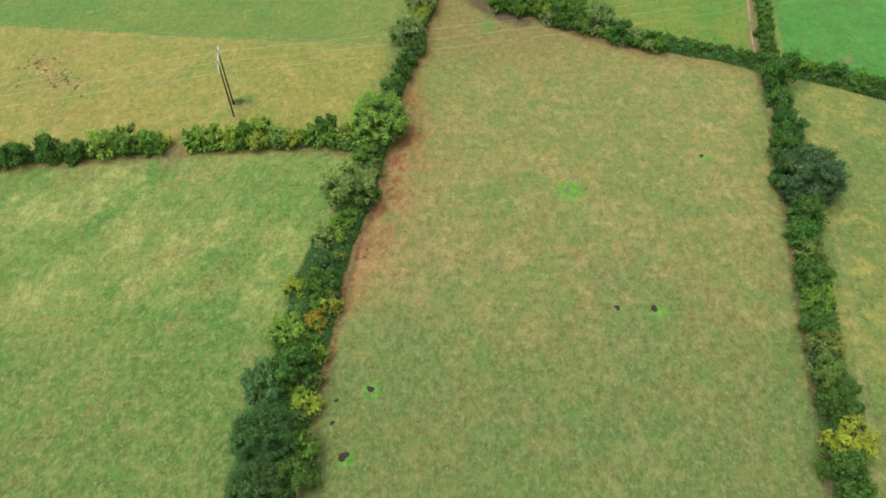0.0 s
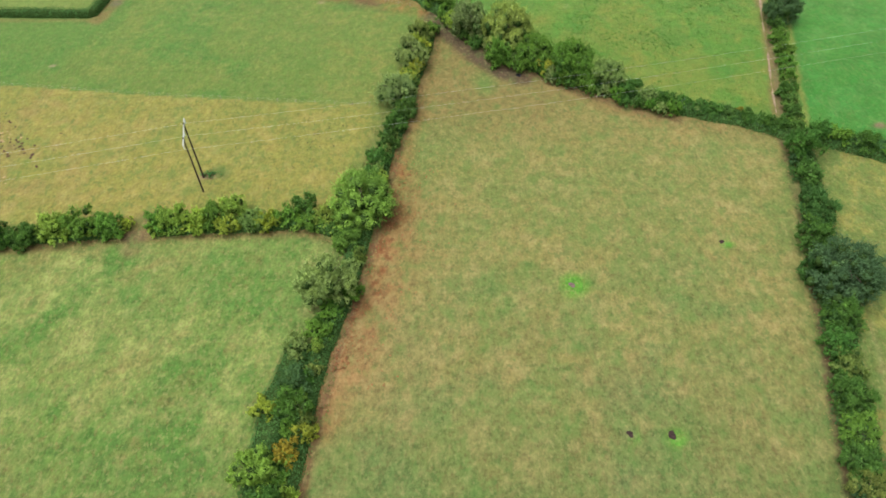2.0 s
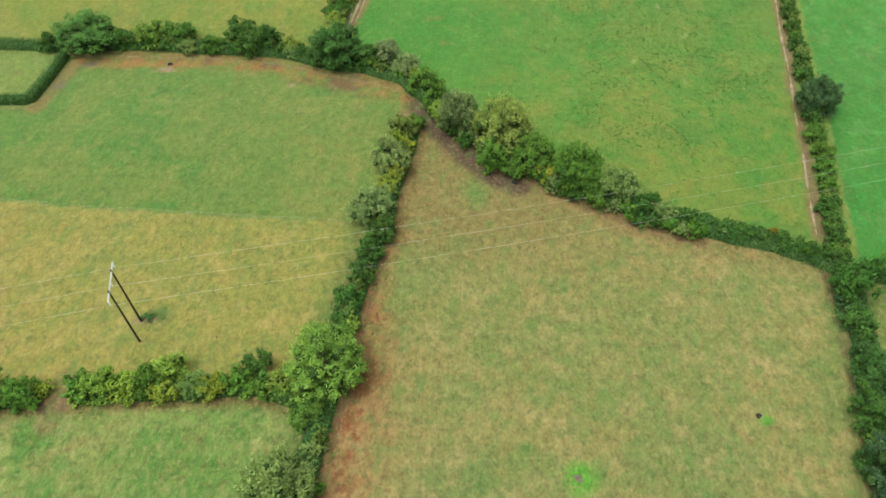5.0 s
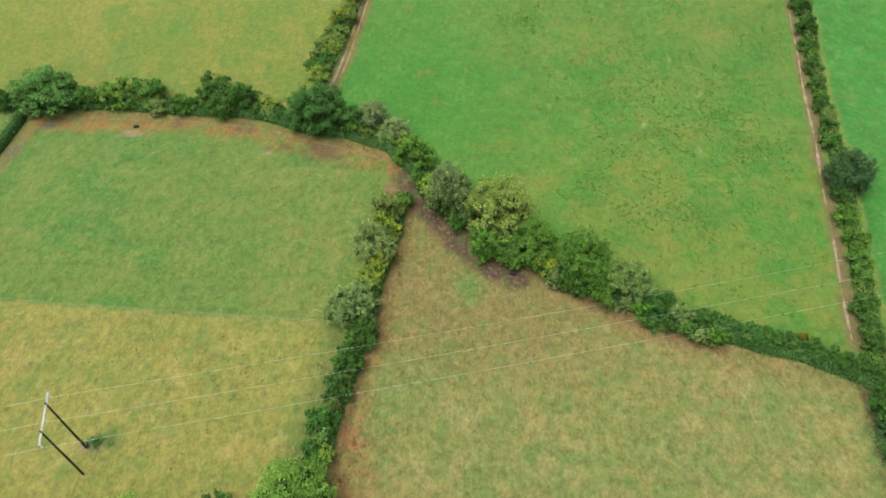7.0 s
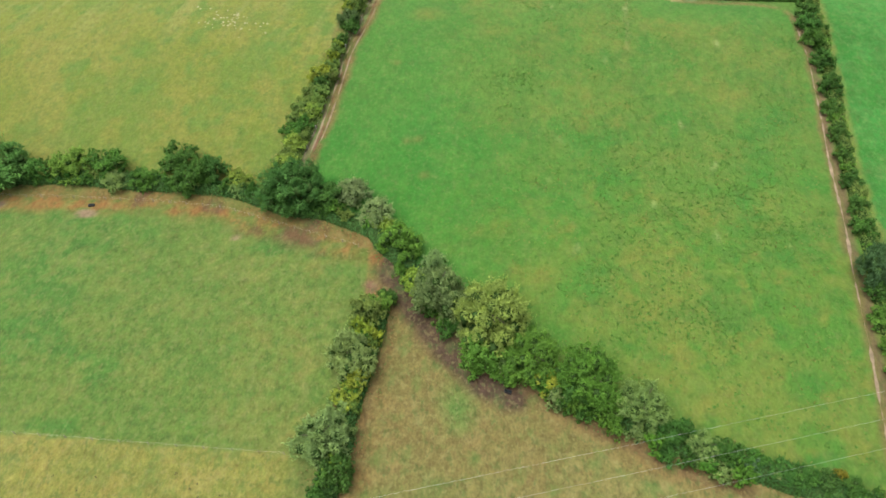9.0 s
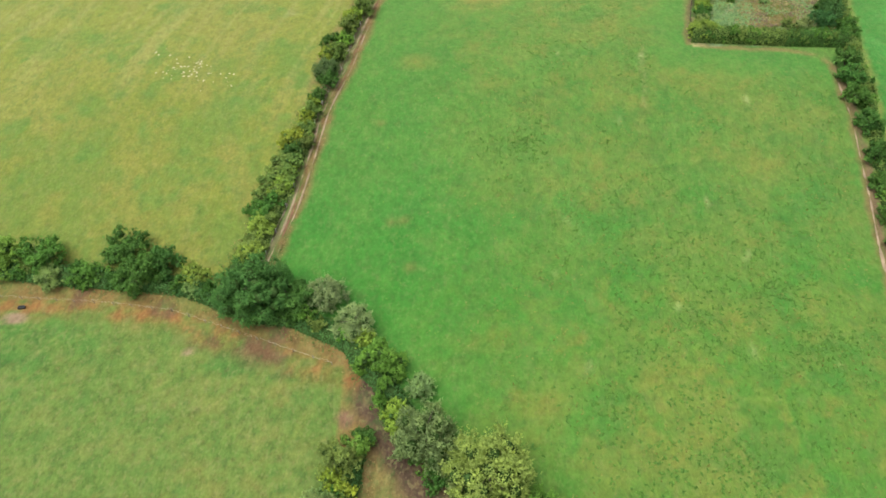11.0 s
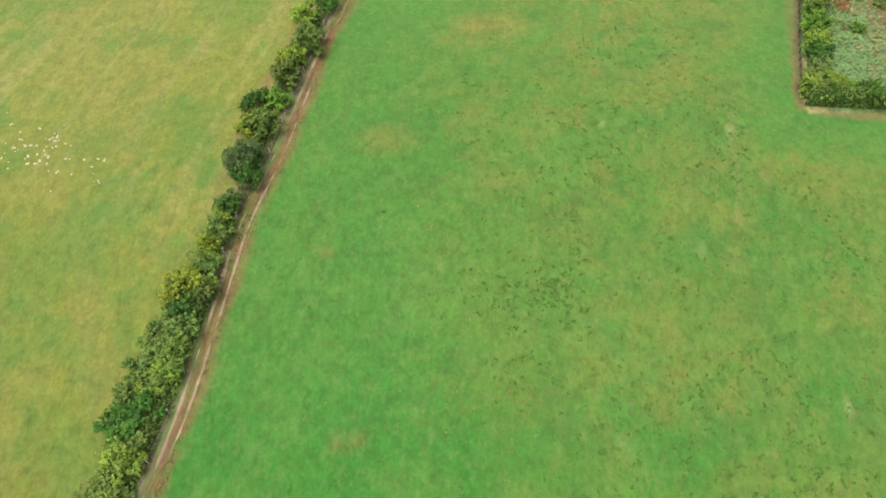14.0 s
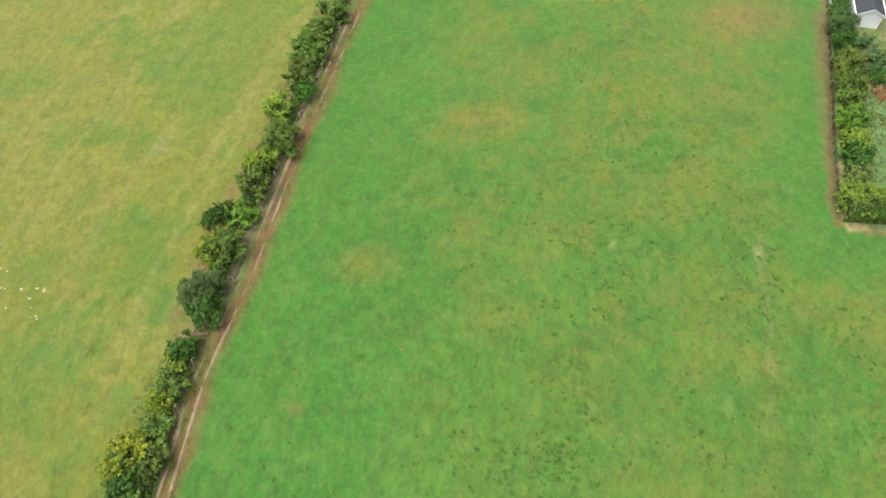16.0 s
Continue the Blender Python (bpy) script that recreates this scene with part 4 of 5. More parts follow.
PLANTS_D_MIDDLE = [  # x, y, width, height, leaf colour
    (7.9, 220.4, 5.7, 3.9, "P"), (3.3, 214.5, 5.6, 4.7, "L"), (9.2, 209.1, 11.4, 10.9, "W"), (19.2, 202.3, 14.5, 15.3, "V"), (17, 196, 9, 7.6, "M"),
    (21.8, 194.1, 6.7, 5.6, "M"), (26.5, 195.2, 10.4, 9.9, "M"), (29.4, 190.9, 5.7, 4.8, "Y"), (35.9, 190.9, 11.4, 11.4, "M"), (38.8, 185.8, 7.4, 6.3, "M"),
    (33.8, 188, 7.5, 6.3, "D"), (45.4, 185, 9.2, 7.7, "W"), (50.7, 180.5, 6.7, 4.9, "D"), (55.2, 177.7, 5.9, 4.4, "W"), (59.1, 177.1, 5.4, 3.9, "D"),
    (63.2, 175.4, 5, 3.5, "D"),
]
PLANTS_D_RIGHT = [  # x, y, width, height, leaf colour
    (67.2, 173.7, 5, 3.5, "D"), (70.8, 172.8, 5, 3.5, "D"), (74.9, 171.6, 4.6, 3.2, "D"), (78.7, 170.2, 4.9, 3.4, "D"), (78.1, 173.4, 2.2, 1.8, "O"),
    (82.2, 167.8, 5.2, 3.6, "D"), (85.9, 166.5, 5.6, 3.9, "D"), (89.4, 164.5, 5.3, 3.7, "D"), (88.9, 156.8, 9.3, 9.3, "D"), (98.9, 161.5, 6.5, 4.5, "M"),
    (104.9, 159.2, 6.9, 4.8, "D"), (110.6, 156.1, 6.8, 4.8, "M"), (114.8, 153.3, 6.3, 4.4, "D"),
]
PLANTS_E = [  # x, y, width, height, leaf colour
    (110.6, 270.7, 5.6, 3.9, "D"), (109.3, 262.2, 5.5, 3.8, "D"), (107.9, 254.1, 5.3, 3.7, "D"), (106.5, 245.7, 5.3, 3.7, "D"), (104.4, 237.1, 5.2, 3.6, "D"),
    (102.8, 229.9, 5.6, 3.9, "D"), (101.4, 215.9, 10.4, 10.8, "B"), (98.8, 211.7, 5.5, 3.8, "D"), (97.5, 204.6, 5.7, 4, "M"), (97, 198.1, 5.5, 3.9, "M"),
    (95.9, 192.7, 5.4, 3.8, "M"), (94.4, 187.5, 5.3, 3.7, "M"), (92.3, 180.1, 5.9, 4.1, "D"), (91.4, 174.9, 5, 3.5, "D"), (91, 171, 4.9, 3.4, "D"),
    (115, 310.4, 6.5, 4.6, "D"), (113.6, 304.1, 6.7, 4.7, "D"), (112.8, 296.2, 7, 4.9, "D"), (113, 288.3, 6.9, 4.8, "D"), (112.1, 278.9, 6.7, 4.7, "D"),
]
PLANTS_F = [  # x, y, width, height, leaf colour
    (-5.1, 371.5, 6, 4.8, "H"), (-6.9, 364.8, 6.4, 4.8, "H"), (-8.5, 359, 6.4, 4.8, "H"), (-9.2, 352.6, 6.2, 4.6, "H"), (-8.2, 349, 4.3, 3.2, "D"),
    (-11.8, 344.1, 6, 4.4, "L"), (-10, 336.6, 7, 5, "H"), (-12.5, 332.6, 4.6, 4.2, "L"), (-13.3, 327.3, 6.6, 4.8, "H"), (-13.5, 330.9, 4.6, 4.4, "Y"),
    (-18.9, 320.9, 3.6, 2.6, "D"), (-14.4, 321.2, 4.6, 3.4, "G"), (-17.1, 322.1, 3.6, 3, "D"), (-15.9, 315.3, 6.2, 4.2, "R"), (-18.1, 314.7, 4.6, 3.4, "Y"),
    (-17.8, 307.8, 6.2, 5, "N"), (-16.8, 304.5, 5, 4.2, "D"), (-19.3, 299.6, 4.4, 3.2, "D"), (-19.6, 296.7, 3.6, 3.2, "L"), (-20, 294.2, 5, 3.4, "H"), (-20.9, 292, 4.2, 3.2, "Y"), (-20.7, 288.2, 4.8, 3.2, "H"),
]
PLANTS_F_LOWER = [  # x, y, width, height, leaf colour
    (-24, 284.7, 6.4, 4, "Y"), (-20.9, 284.3, 4.8, 3.6, "R"), (-22.9, 281.6, 5.6, 3.8, "D"), (-24.8, 278.7, 6, 3.4, "R"), (-23, 277.8, 5.6, 3.6, "H"),
    (-25.9, 275.4, 6, 3, "H"), (-23.9, 274, 5.2, 3.4, "H"), (-24.4, 271.6, 5, 3.2, "L"), (-27.5, 272.9, 5.4, 3, "R"), (-26.3, 270.4, 5.4, 3.2, "R"),
    (-29.1, 268.9, 5, 2.8, "R"), (-26.6, 266.3, 6.2, 3.6, "D"), (-29.2, 264.5, 5.6, 3.2, "D"), (-27, 262.6, 5, 3, "H"), (-27.6, 259.5, 6, 3.8, "L"), (-28.6, 256.7, 5, 3, "H"), (-29.2, 252.5, 6, 4, "L"),
]
PLANTS_G = [  # x, y, width, height, leaf colour
    (86.8, 147.7, 6.6, 5.3, "D"), (85.3, 136.6, 7.7, 6.2, "K"), (82.6, 116.6, 14.3, 13.6, "B"), (81.3, 127.6, 8.2, 6.5, "D"), (79.6, 118.9, 7.2, 5.8, "K"),
    (80.8, 107.8, 7.8, 6.2, "D"), (77.4, 101.8, 6.6, 4.9, "D"), (77.8, 96.7, 6.2, 4.6, "R"), (76.0, 89.3, 7.2, 5.8, "D"), (74.7, 83, 7, 5.6, "M"),
    (72.2, 77.2, 6.9, 5.5, "D"), (72.4, 72.9, 6.7, 5.4, "R"), (70.4, 66.9, 7.1, 5.7, "H"), (70.9, 60.6, 8.1, 6.5, "D"), (69.8, 53.7, 8.3, 6.7, "Y"),
    (66.8, 48.2, 8.1, 6.5, "D"), (68.2, 44.3, 5.6, 4.5, "D"),
]
PLANTS_P = [  # x, y, width, height, leaf colour
    (92.0, 366.3, 5.8, 4.6, "N"), (90.4, 361.0, 5.0, 4.0, "D"), (89.3, 355.6, 5.0, 4.2, "H"), (87.9, 350, 5.4, 4.3, "H"), (86.2, 345.6, 5.1, 3.9, "H"), (84.7, 340.6, 5.4, 4.4, "G"), (84.4, 336.2, 4.7, 3.6, "L"),
    (83.5, 332.6, 5.0, 3.4, "D"), (82.2, 328.6, 4.9, 3.2, "W"), (81.4, 323.8, 7.4, 4.4, "L"), (84.4, 323, 5.2, 3.4, "L"),
]
for rows, group in ((PLANTS_A + PLANTS_A_UPPER, "hedgerow between the dry field and the left fields"), (PLANTS_B + PLANTS_B_RIGHT, "cross hedgerow by the gateway"),
                    (PLANTS_D + PLANTS_D_MIDDLE + PLANTS_D_RIGHT, "long winding hedgerow"), (PLANTS_E, "hedgerow beside the bright field"),
                    (PLANTS_F + PLANTS_F_LOWER, "hedgerow along the farm track"), (PLANTS_G, "hedgerow at the right of the dry field"), (PLANTS_P, "hedge round the rough plot")):
    for row in rows:
        set_plant(*row, group)


def infill(line, side, step, low, high, hues, group, one=""):
    """Low bushes between the larger shrubs of a hedge."""
    pts = [Vector(p) for p in line]
    s = [0.0]
    for a, b in zip(pts, pts[1:]):
        s.append(s[-1] + (b - a).length)
    at, heap = 1.0, {}
    while at < s[-1]:
        x, y = np.interp(at, s, [p[0] for p in line]), np.interp(at, s, [p[1] for p in line])
        w = rng.uniform(3.2, 4.45)
        x, y, h, hue = x + rng.uniform(-side, side), y + rng.uniform(-side, side), rng.uniform(low, high), hues[int(rng.integers(len(hues)))]
        if one:
            src = PLANTS["fill"][int(rng.integers(5))]
            q, v, f, tone = CROWNS[[c for c in src.children if c.name.startswith("crown")][0].data.name]
            a, k = rng.uniform(0, 6.28), w / 4.4 * 1.08
            m = np.array([[math.cos(a) * k, -math.sin(a) * k, 0], [math.sin(a) * k, math.cos(a) * k, 0], [0, 0, h / 3.2]])
            to = np.array([x, y, float(land(y))])
            qs, vs, fs, ts = heap.setdefault(hue, ([], [], [], []))
            ts.append(tone)
            fs.append(f + sum(len(b) for b in vs))
            qs.append(q @ m.T + to)
            vs.append(v @ m.T + to)
        else:
            set_plant(x, y, w, h, hue, group)
        at += step * rng.uniform(0.75, 1.25)
    for hue, (qs, vs, fs, ts) in heap.items():
        ob = new("hedge_bushes", quads_mesh("hedge_bushes", np.concatenate(qs), LEAF, (np.vstack(vs), np.vstack(fs)), np.concatenate(ts)))
        ob.color = (*HUES[hue], 1)
        tagged(ob, WORDS[hue] + " " + one, "bushes", kind="stuff")


infill(HEDGE_A, 1.6, 4.2, 2.6, 4.0, "DDMLWR", "bushes between the dry field and the left fields")
infill(HEDGE_B, 0.7, 5.0, 2.4, 3.4, "DMLG", "bushes in the cross hedgerow", "low bushes in the cross hedgerow")
infill(HEDGE_B2, 0.8, 4.5, 2.4, 3.4, "MLYLG", "bushes in the cross hedgerow", "low bushes in the cross hedgerow")
infill(HEDGE_D[1:8], 1.2, 4.6, 2.6, 4.2, "DDMWR", "bushes in the long hedgerow")
infill([(p[0] - 1.0, p[1] - 2.6) for p in HEDGE_D[8:14]], 0.9, 3.0, 3.0, 4.8, "DMMWD", "bushes in the long hedgerow")
infill(HEDGE_D[12:18], 0.8, 3.8, 2.2, 3.2, "DDBW", "bushes in the long hedgerow")
infill([(p[0] + 0.9, p[1]) for p in HEDGE_E], 0.6, 4.2, 1.7, 2.6, "DMRM", "bushes beside the bright field", "low bushes beside the bright field")
infill([(-29.5, 254), (-27.4, 264), (-25.2, 274), (-22.6, 284)], 1.8, 2.6, 1.6, 2.6, "HHLRR", "bushes along the farm track", "low bushes along the farm track")
infill([(79.6, 322.3), (90, 321.4), (102, 320.3), (116, 319.6)], 0.3, 2.3, 3.6, 4.3, "HMHHD", "bushes of the trimmed plot hedge", "low bushes of the trimmed plot hedge")
infill(HEDGE_G, 1.5, 3.6, 2.6, 4.0, "DKDMB", "bushes at the right of the dry field", "low bushes at the right of the dry field")


def undergrowth(name, line, width, height, label, hue, boxy=False, density=14.0, size=0.27):
    """A ragged bank of brambles and leaves along a line: leaves over a hummocky core."""
    pts = [Vector(p) for p in line]
    lens = [(b - a).length for a, b in zip(pts, pts[1:])]
    total = sum(lens)
    n = int(total * width * density)
    cum = np.concatenate([[0], np.cumsum(lens)])
    def profile(s, u):
        """Height over the ground s along and u across (-1 to 1)."""
        wob = value_noise(s, u * 2, 3.1, 5) * 0.7 + value_noise(s, u * 3, 1.2, 6) * 0.3
        lift = (1 - np.abs(u) ** 6) if boxy else np.sqrt(np.clip(1 - u * u, 0, 1))
        return height * lift * ((0.9 + 0.15 * wob) if boxy else (0.45 + 0.8 * wob))
    def place(s, u):
        x = np.interp(s, cum, [p[0] for p in line])
        y = np.interp(s, cum, [p[1] for p in line])
        i = np.clip(np.searchsorted(cum, s, side="right") - 1, 0, len(lens) - 1)
        d = np.array([(b - a).normalized()[:] for a, b in zip(pts, pts[1:])])[i]
        half = width / 2 * (0.8 + 0.4 * value_noise(s, s * 0, 4.0, 9) if not boxy else 1.0)
        return x - d[:, 1] * u * half, y + d[:, 0] * u * half
    s, u = rng.uniform(0, total, n), rng.uniform(-1.05, 1.05, n)
    u = np.sign(u) * np.abs(u) ** 0.8
    x, y = place(s, u)
    z = profile(s, u)
    d = 0.15
    nrm = np.stack([rng.normal(size=n) * 0.4, rng.normal(size=n) * 0.4, np.full(n, 0.8)], 1)
    x2, y2 = place(s, u * 1.2 + 1e-3)
    out = np.stack([x2 - x, y2 - y, 0 * x], 1)
    nrm += out / (np.linalg.norm(out, axis=1)[:, None] + 1e-6) * (np.abs(u) ** 2)[:, None] * 1.2
    pos = np.stack([x, y, land(y) + np.maximum(z * rng.uniform(0.85, 1.12, n) + np.abs(rng.normal(size=n)) * (0.06 if boxy else 0.22), 0.08)], 1)
    if boxy:
        k = rng.random(n) < 0.35
        pos[k, 2] = land(pos[k, 1]) + (pos[k, 2] - land(pos[k, 1])) * rng.uniform(0.1, 1.0, k.sum())
        u2 = np.sign(u[k]) * 1.0
        pos[k, 0], pos[k, 1] = place(s[k], u2)
        nrm[k, 2] = 0.15
    q = leaves(pos, nrm, size * rng.uniform(0.6, 1.3, n), 1.5)
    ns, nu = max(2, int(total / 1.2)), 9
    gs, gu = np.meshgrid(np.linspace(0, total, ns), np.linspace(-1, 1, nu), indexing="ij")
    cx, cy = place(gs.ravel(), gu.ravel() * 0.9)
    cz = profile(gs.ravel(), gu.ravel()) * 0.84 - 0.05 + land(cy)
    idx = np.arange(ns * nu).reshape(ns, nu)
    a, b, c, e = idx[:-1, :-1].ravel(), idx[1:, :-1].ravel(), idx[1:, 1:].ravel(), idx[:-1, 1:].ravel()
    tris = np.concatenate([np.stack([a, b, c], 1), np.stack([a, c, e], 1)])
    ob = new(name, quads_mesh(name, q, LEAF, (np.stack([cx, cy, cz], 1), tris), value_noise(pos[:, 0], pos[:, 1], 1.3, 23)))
    ob.color = (*HUES[hue], 1)
    return tagged(ob, label, "hedge", kind="stuff")


undergrowth("bramble_bank", HEDGE_A, 5.2, 2.2, "dark bramble and hawthorn undergrowth filling the hedgerow", "K")
undergrowth("bramble_bank", [(-30.5, 40), (-32, 55), (-31.5, 68), (-31, 80), (-30, 92), (-27, 103)], 6.0, 2.6, "leafy bramble and hawthorn undergrowth at the hedge foot", "K")
undergrowth("bramble_bank", HEDGE_B, 4.2, 2.2, "dark bramble undergrowth along the cross hedge", "K")
undergrowth("bramble_bank", HEDGE_B2, 4.4, 2.2, "dark bramble undergrowth along the cross hedge", "K")
undergrowth("bramble_bank", HEDGE_D, 5.0, 2.4, "dark leafy undergrowth along the winding hedgerow", "K")
undergrowth("bramble_bank", [(p[0] + 1.0, p[1]) for p in HEDGE_E], 3.6, 2.4, "olive-green undergrowth beside the farm track", "R")
undergrowth("bramble_bank", [(-30.5, 249), (-28.6, 257), (-26.4, 268), (-24.2, 277), (-22.2, 285)], 6.4, 1.9, "olive-green bramble undergrowth beside the farm track", "R")
undergrowth("bramble_bank", [(-22.2, 285), (-20.4, 292), (-19.2, 300.5)], 2.8, 1.5, "olive-green bramble undergrowth beside the farm track", "R")
undergrowth("bramble_bank", [(-17.6, 305), (-16.4, 314), (-14.2, 325), (-11.8, 337), (-9.2, 350), (-6.6, 364), (-3, 380), (3, 405)], 2.8, 1.5, "olive-green bramble undergrowth beside the farm track", "R")
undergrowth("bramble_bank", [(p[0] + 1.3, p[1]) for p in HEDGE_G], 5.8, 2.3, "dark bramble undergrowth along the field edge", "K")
undergrowth("clipped_hedge", [(-151.8, 224.6), (-129.4, 223.5), (-106.6, 222.7), (-105.5, 233.2), (-105, 244.9)], 3.0, 2.4, "neatly clipped dark green hedge round a paddock", "K", True, 34, 0.22)
undergrowth("clipped_hedge", [(78.1, 322.4), (90, 321.4), (102, 320.3)], 3.8, 3.7, "trimmed olive-green hedge at the edge of a rough plot", "H", True, 52, 0.19)
undergrowth("clipped_hedge", [(102, 320.3), (110, 320.0), (118, 319.4)], 4.0, 3.9, "trimmed dark green hedge at the edge of a rough plot", "D", True, 52, 0.19)
undergrowth("bramble_bank", [(81.5, 322.5), (84, 334), (87.5, 346), (91, 360), (95, 376), (101, 402)], 3.8, 2.4, "leafy undergrowth of the hedge round the rough plot", "D")

# ---- wheel-worn tracks ----
def worn_track(line, width, material, label, seed):
    """A narrow strip of bare earth with uneven edges, lying on the ground."""
    pts = [Vector(p) for p in line]
    cum = np.concatenate([[0], np.cumsum([(b - a).length for a, b in zip(pts, pts[1:])])])
    s = np.arange(0, cum[-1], 0.45)
    x, y = [np.interp(s, cum, [p[k] for p in line]) for k in (0, 1)]
    x, y = [np.convolve(np.pad(v, 12, mode="edge"), np.ones(25) / 25, "valid") for v in (x, y)]
    dx, dy = np.gradient(x), np.gradient(y)
    n = np.hypot(dx, dy)
    sway = 0.5 * (fbm(s, s * 0, 11.0, seed) - 0.5)
    half = width / 2 * np.clip(0.15 + 4.5 * (fbm(s, s * 0 + 7, 4.0, seed + 5) - 0.38), 0.02, 1.5)
    rows = []
    for k, lift in ((-1.25, -0.06), (-0.85, 0.035), (0, 0.055), (0.85, 0.035), (1.25, -0.06)):
        px, py = x - dy / n * (sway + k * half), y + dx / n * (sway + k * half)
        rows.append(np.stack([px, py, land(py) + hummocks(px, py) + lift], 1))
    m = len(s)
    verts = np.stack(rows, 1).reshape(-1, 3)
    faces = [(i * 5 + k, i * 5 + k + 1, i * 5 + k + 6, i * 5 + k + 5) for i in range(m - 1) for k in range(4)]
    return tagged(new("worn_track", mesh_of("worn_track", verts, faces, material)), label, "track", kind="structure")


DUST = plain("dusty_earth", (0.295, 0.222, 0.145), 0.95, scale=0.5, amount=0.3)
worn_track([(p[0] + 0.1, p[1]) for p in LANE_F], 0.42, DUST, "pale dusty wheel track along the hedge", 301)
RED_EARTH = plain("red_brown_earth", (0.165, 0.092, 0.052), 0.95, scale=0.7, amount=0.35)
GREY_EARTH = plain("grey_brown_earth", (0.225, 0.170, 0.130), 0.95, scale=0.7, amount=0.35)
worn_track([(p[0] + 0.8, p[1]) for p in LANE_F], 0.40, RED_EARTH, "red-brown rut of bare earth beside the track", 321)
worn_track([(p[0] + 1.5, p[1]) for p in LANE_F], 0.30, DUST, "thin pale wheel rut at the field's edge", 331)
worn_track([(p[0] - 1.2, p[1]) for p in LANE_F], 0.50, GREY_EARTH, "grey-brown bare earth along the hedge foot", 341)
worn_track([(p[0] - 0.5, p[1]) for p in LANE_E], 0.5, DUST, "pale earth farm track beside the hedge", 311)

# ---- weeds standing in the grass ----
def weeds(name, x, y, height, size, hue, label, blades=4, long=1.6, tilt=0.6):
    n = len(x)
    k = np.repeat(np.arange(n), blades)
    pos = np.stack([x[k] + rng.normal(size=len(k)) * size * 0.5, y[k] + rng.normal(size=len(k)) * size * 0.5, rng.uniform(0.3, 1.0, len(k)) * height], 1)
    pos[:, 2] += land(pos[:, 1])
    nrm = np.stack([rng.normal(size=len(k)) * tilt, rng.normal(size=len(k)) * tilt, np.ones(len(k))], 1)
    ob = new(name, quads_mesh(name, leaves(pos, nrm, size * rng.uniform(0.6, 1.3, len(k)), long), LEAF))
    ob.color = (*HUES[hue], 1)
    return tagged(ob, label, "weeds", kind="stuff")


# ---- rank grass, dead stalks and a dark leafy shade strip along the hedge feet ----
def verge(line, reach, count, hue, label, sides=(-1, 1), height=0.45, size=0.17):
    pts = [Vector(p) for p in line]
    cum = np.concatenate([[0], np.cumsum([(b - a).length for a, b in zip(pts, pts[1:])])])
    n = int(cum[-1] * count)
    s = rng.uniform(0, cum[-1], n)
    i = np.clip(np.searchsorted(cum, s, side="right") - 1, 0, len(pts) - 2)
    d = np.array([(b - a).normalized()[:] for a, b in zip(pts, pts[1:])])[i]
    off = (reach[0] + (reach[1] - reach[0]) * rng.random(n) ** 1.6 + 1.2 * (value_noise(s, s * 0, 5.0, 15) - 0.5)) * rng.choice(sides, n)
    x = np.interp(s, cum, [p[0] for p in line]) - d[:, 1] * off
    y = np.interp(s, cum, [p[1] for p in line]) + d[:, 0] * off
    k = fbm(x, y, 3.0, 17, 3) > 0.42
    return weeds("rank_grass", x[k], y[k], height, size, hue, label, 4)


for line, near_, far_ in ((HEDGE_A, 1.8, 4.6), (HEDGE_B, 1.6, 3.8), (HEDGE_B2, 1.6, 4.0), (HEDGE_D, 1.8, 4.4), (HEDGE_G, 1.8, 4.4), (HEDGE_F[:10], 1.4, 3.4)):
    verge(line, (near_, far_), 7, "rank", "tall green rank grass along the hedge foot")
    verge(line, (near_ + 0.3, far_ + 0.6), 4, "dry", "dry straw-coloured grass along the hedge foot")
# dark K leaves added to stand for the shade beside hedge G
verge(HEDGE_G, (1.4, 2.8), 16, "K", "dark leaf strip standing for the shade at the hedge foot", (1,), 0.5, 0.22)
verge(LANE_F, (1.2, 2.4), 7, "rank", "tall green weeds between the farm track and its hedge", (1,))
verge([(p[0] - 1.3, p[1]) for p in LANE_F], (0.0, 0.8), 8, "dead", "grey-brown dead brambles along the hedge foot")
verge([(p[0] + 1.9, p[1]) for p in LANE_F], (0.0, 0.8), 5, "dry", "dry straw-coloured grass at the field's edge", height=0.25, size=0.13)
verge([(p[0] + 2.6, p[1]) for p in HEDGE_E], (0.0, 1.0), 9, "L", "yellow-green rank grass at the edge of the bright field")
verge(HEDGE_E, (1.2, 2.8), 8, "rank", "tall green rank grass along the hedge foot", (-1,))


def scattered(count, x0, x1, y0, y1, scale, cut, seed):
    x, y = rng.uniform(x0, x1, count), rng.uniform(y0, y1, count)
    k = rng.random(count) < np.clip((fbm(x, y, scale, seed, 3) - cut + 0.06) * 6, 0, 1)
    return x[k], y[k]


wx, wy = scattered(17000, -15, 112, 172, 380, 7, 0.46, 91)
k = (wx > along_y(LANE_F, wy) + 6) & (wy > along_x(HEDGE_D, wx) + 8) & (wx < along_y(LANE_E, wy) - 3) & ((wx > 20) | (wy > 280)) & ((wy < 306) | (wx < 66)) & (rng.random(len(wx)) < 0.6 * np.clip((wx + 10) / 60, 0.25, 1) * np.clip((352 - wy) / 25, 0.2, 1))
weeds("dock_weeds", wx[k], wy[k], 0.12, 0.33, "dock", "dark green dock and thistle clumps standing in the pasture", 6, 1.1, 0.25)
tx, ty = scattered(5000, 0, 108, 175, 372, 14, 0.48, 94)
k = (ty > along_x(HEDGE_D, tx) + 10) & (tx < along_y(LANE_E, ty) - 4) & ((ty < 308) | (tx < 68)) & (rng.random(len(tx)) < np.clip((tx - 5) / 50, 0, 1))
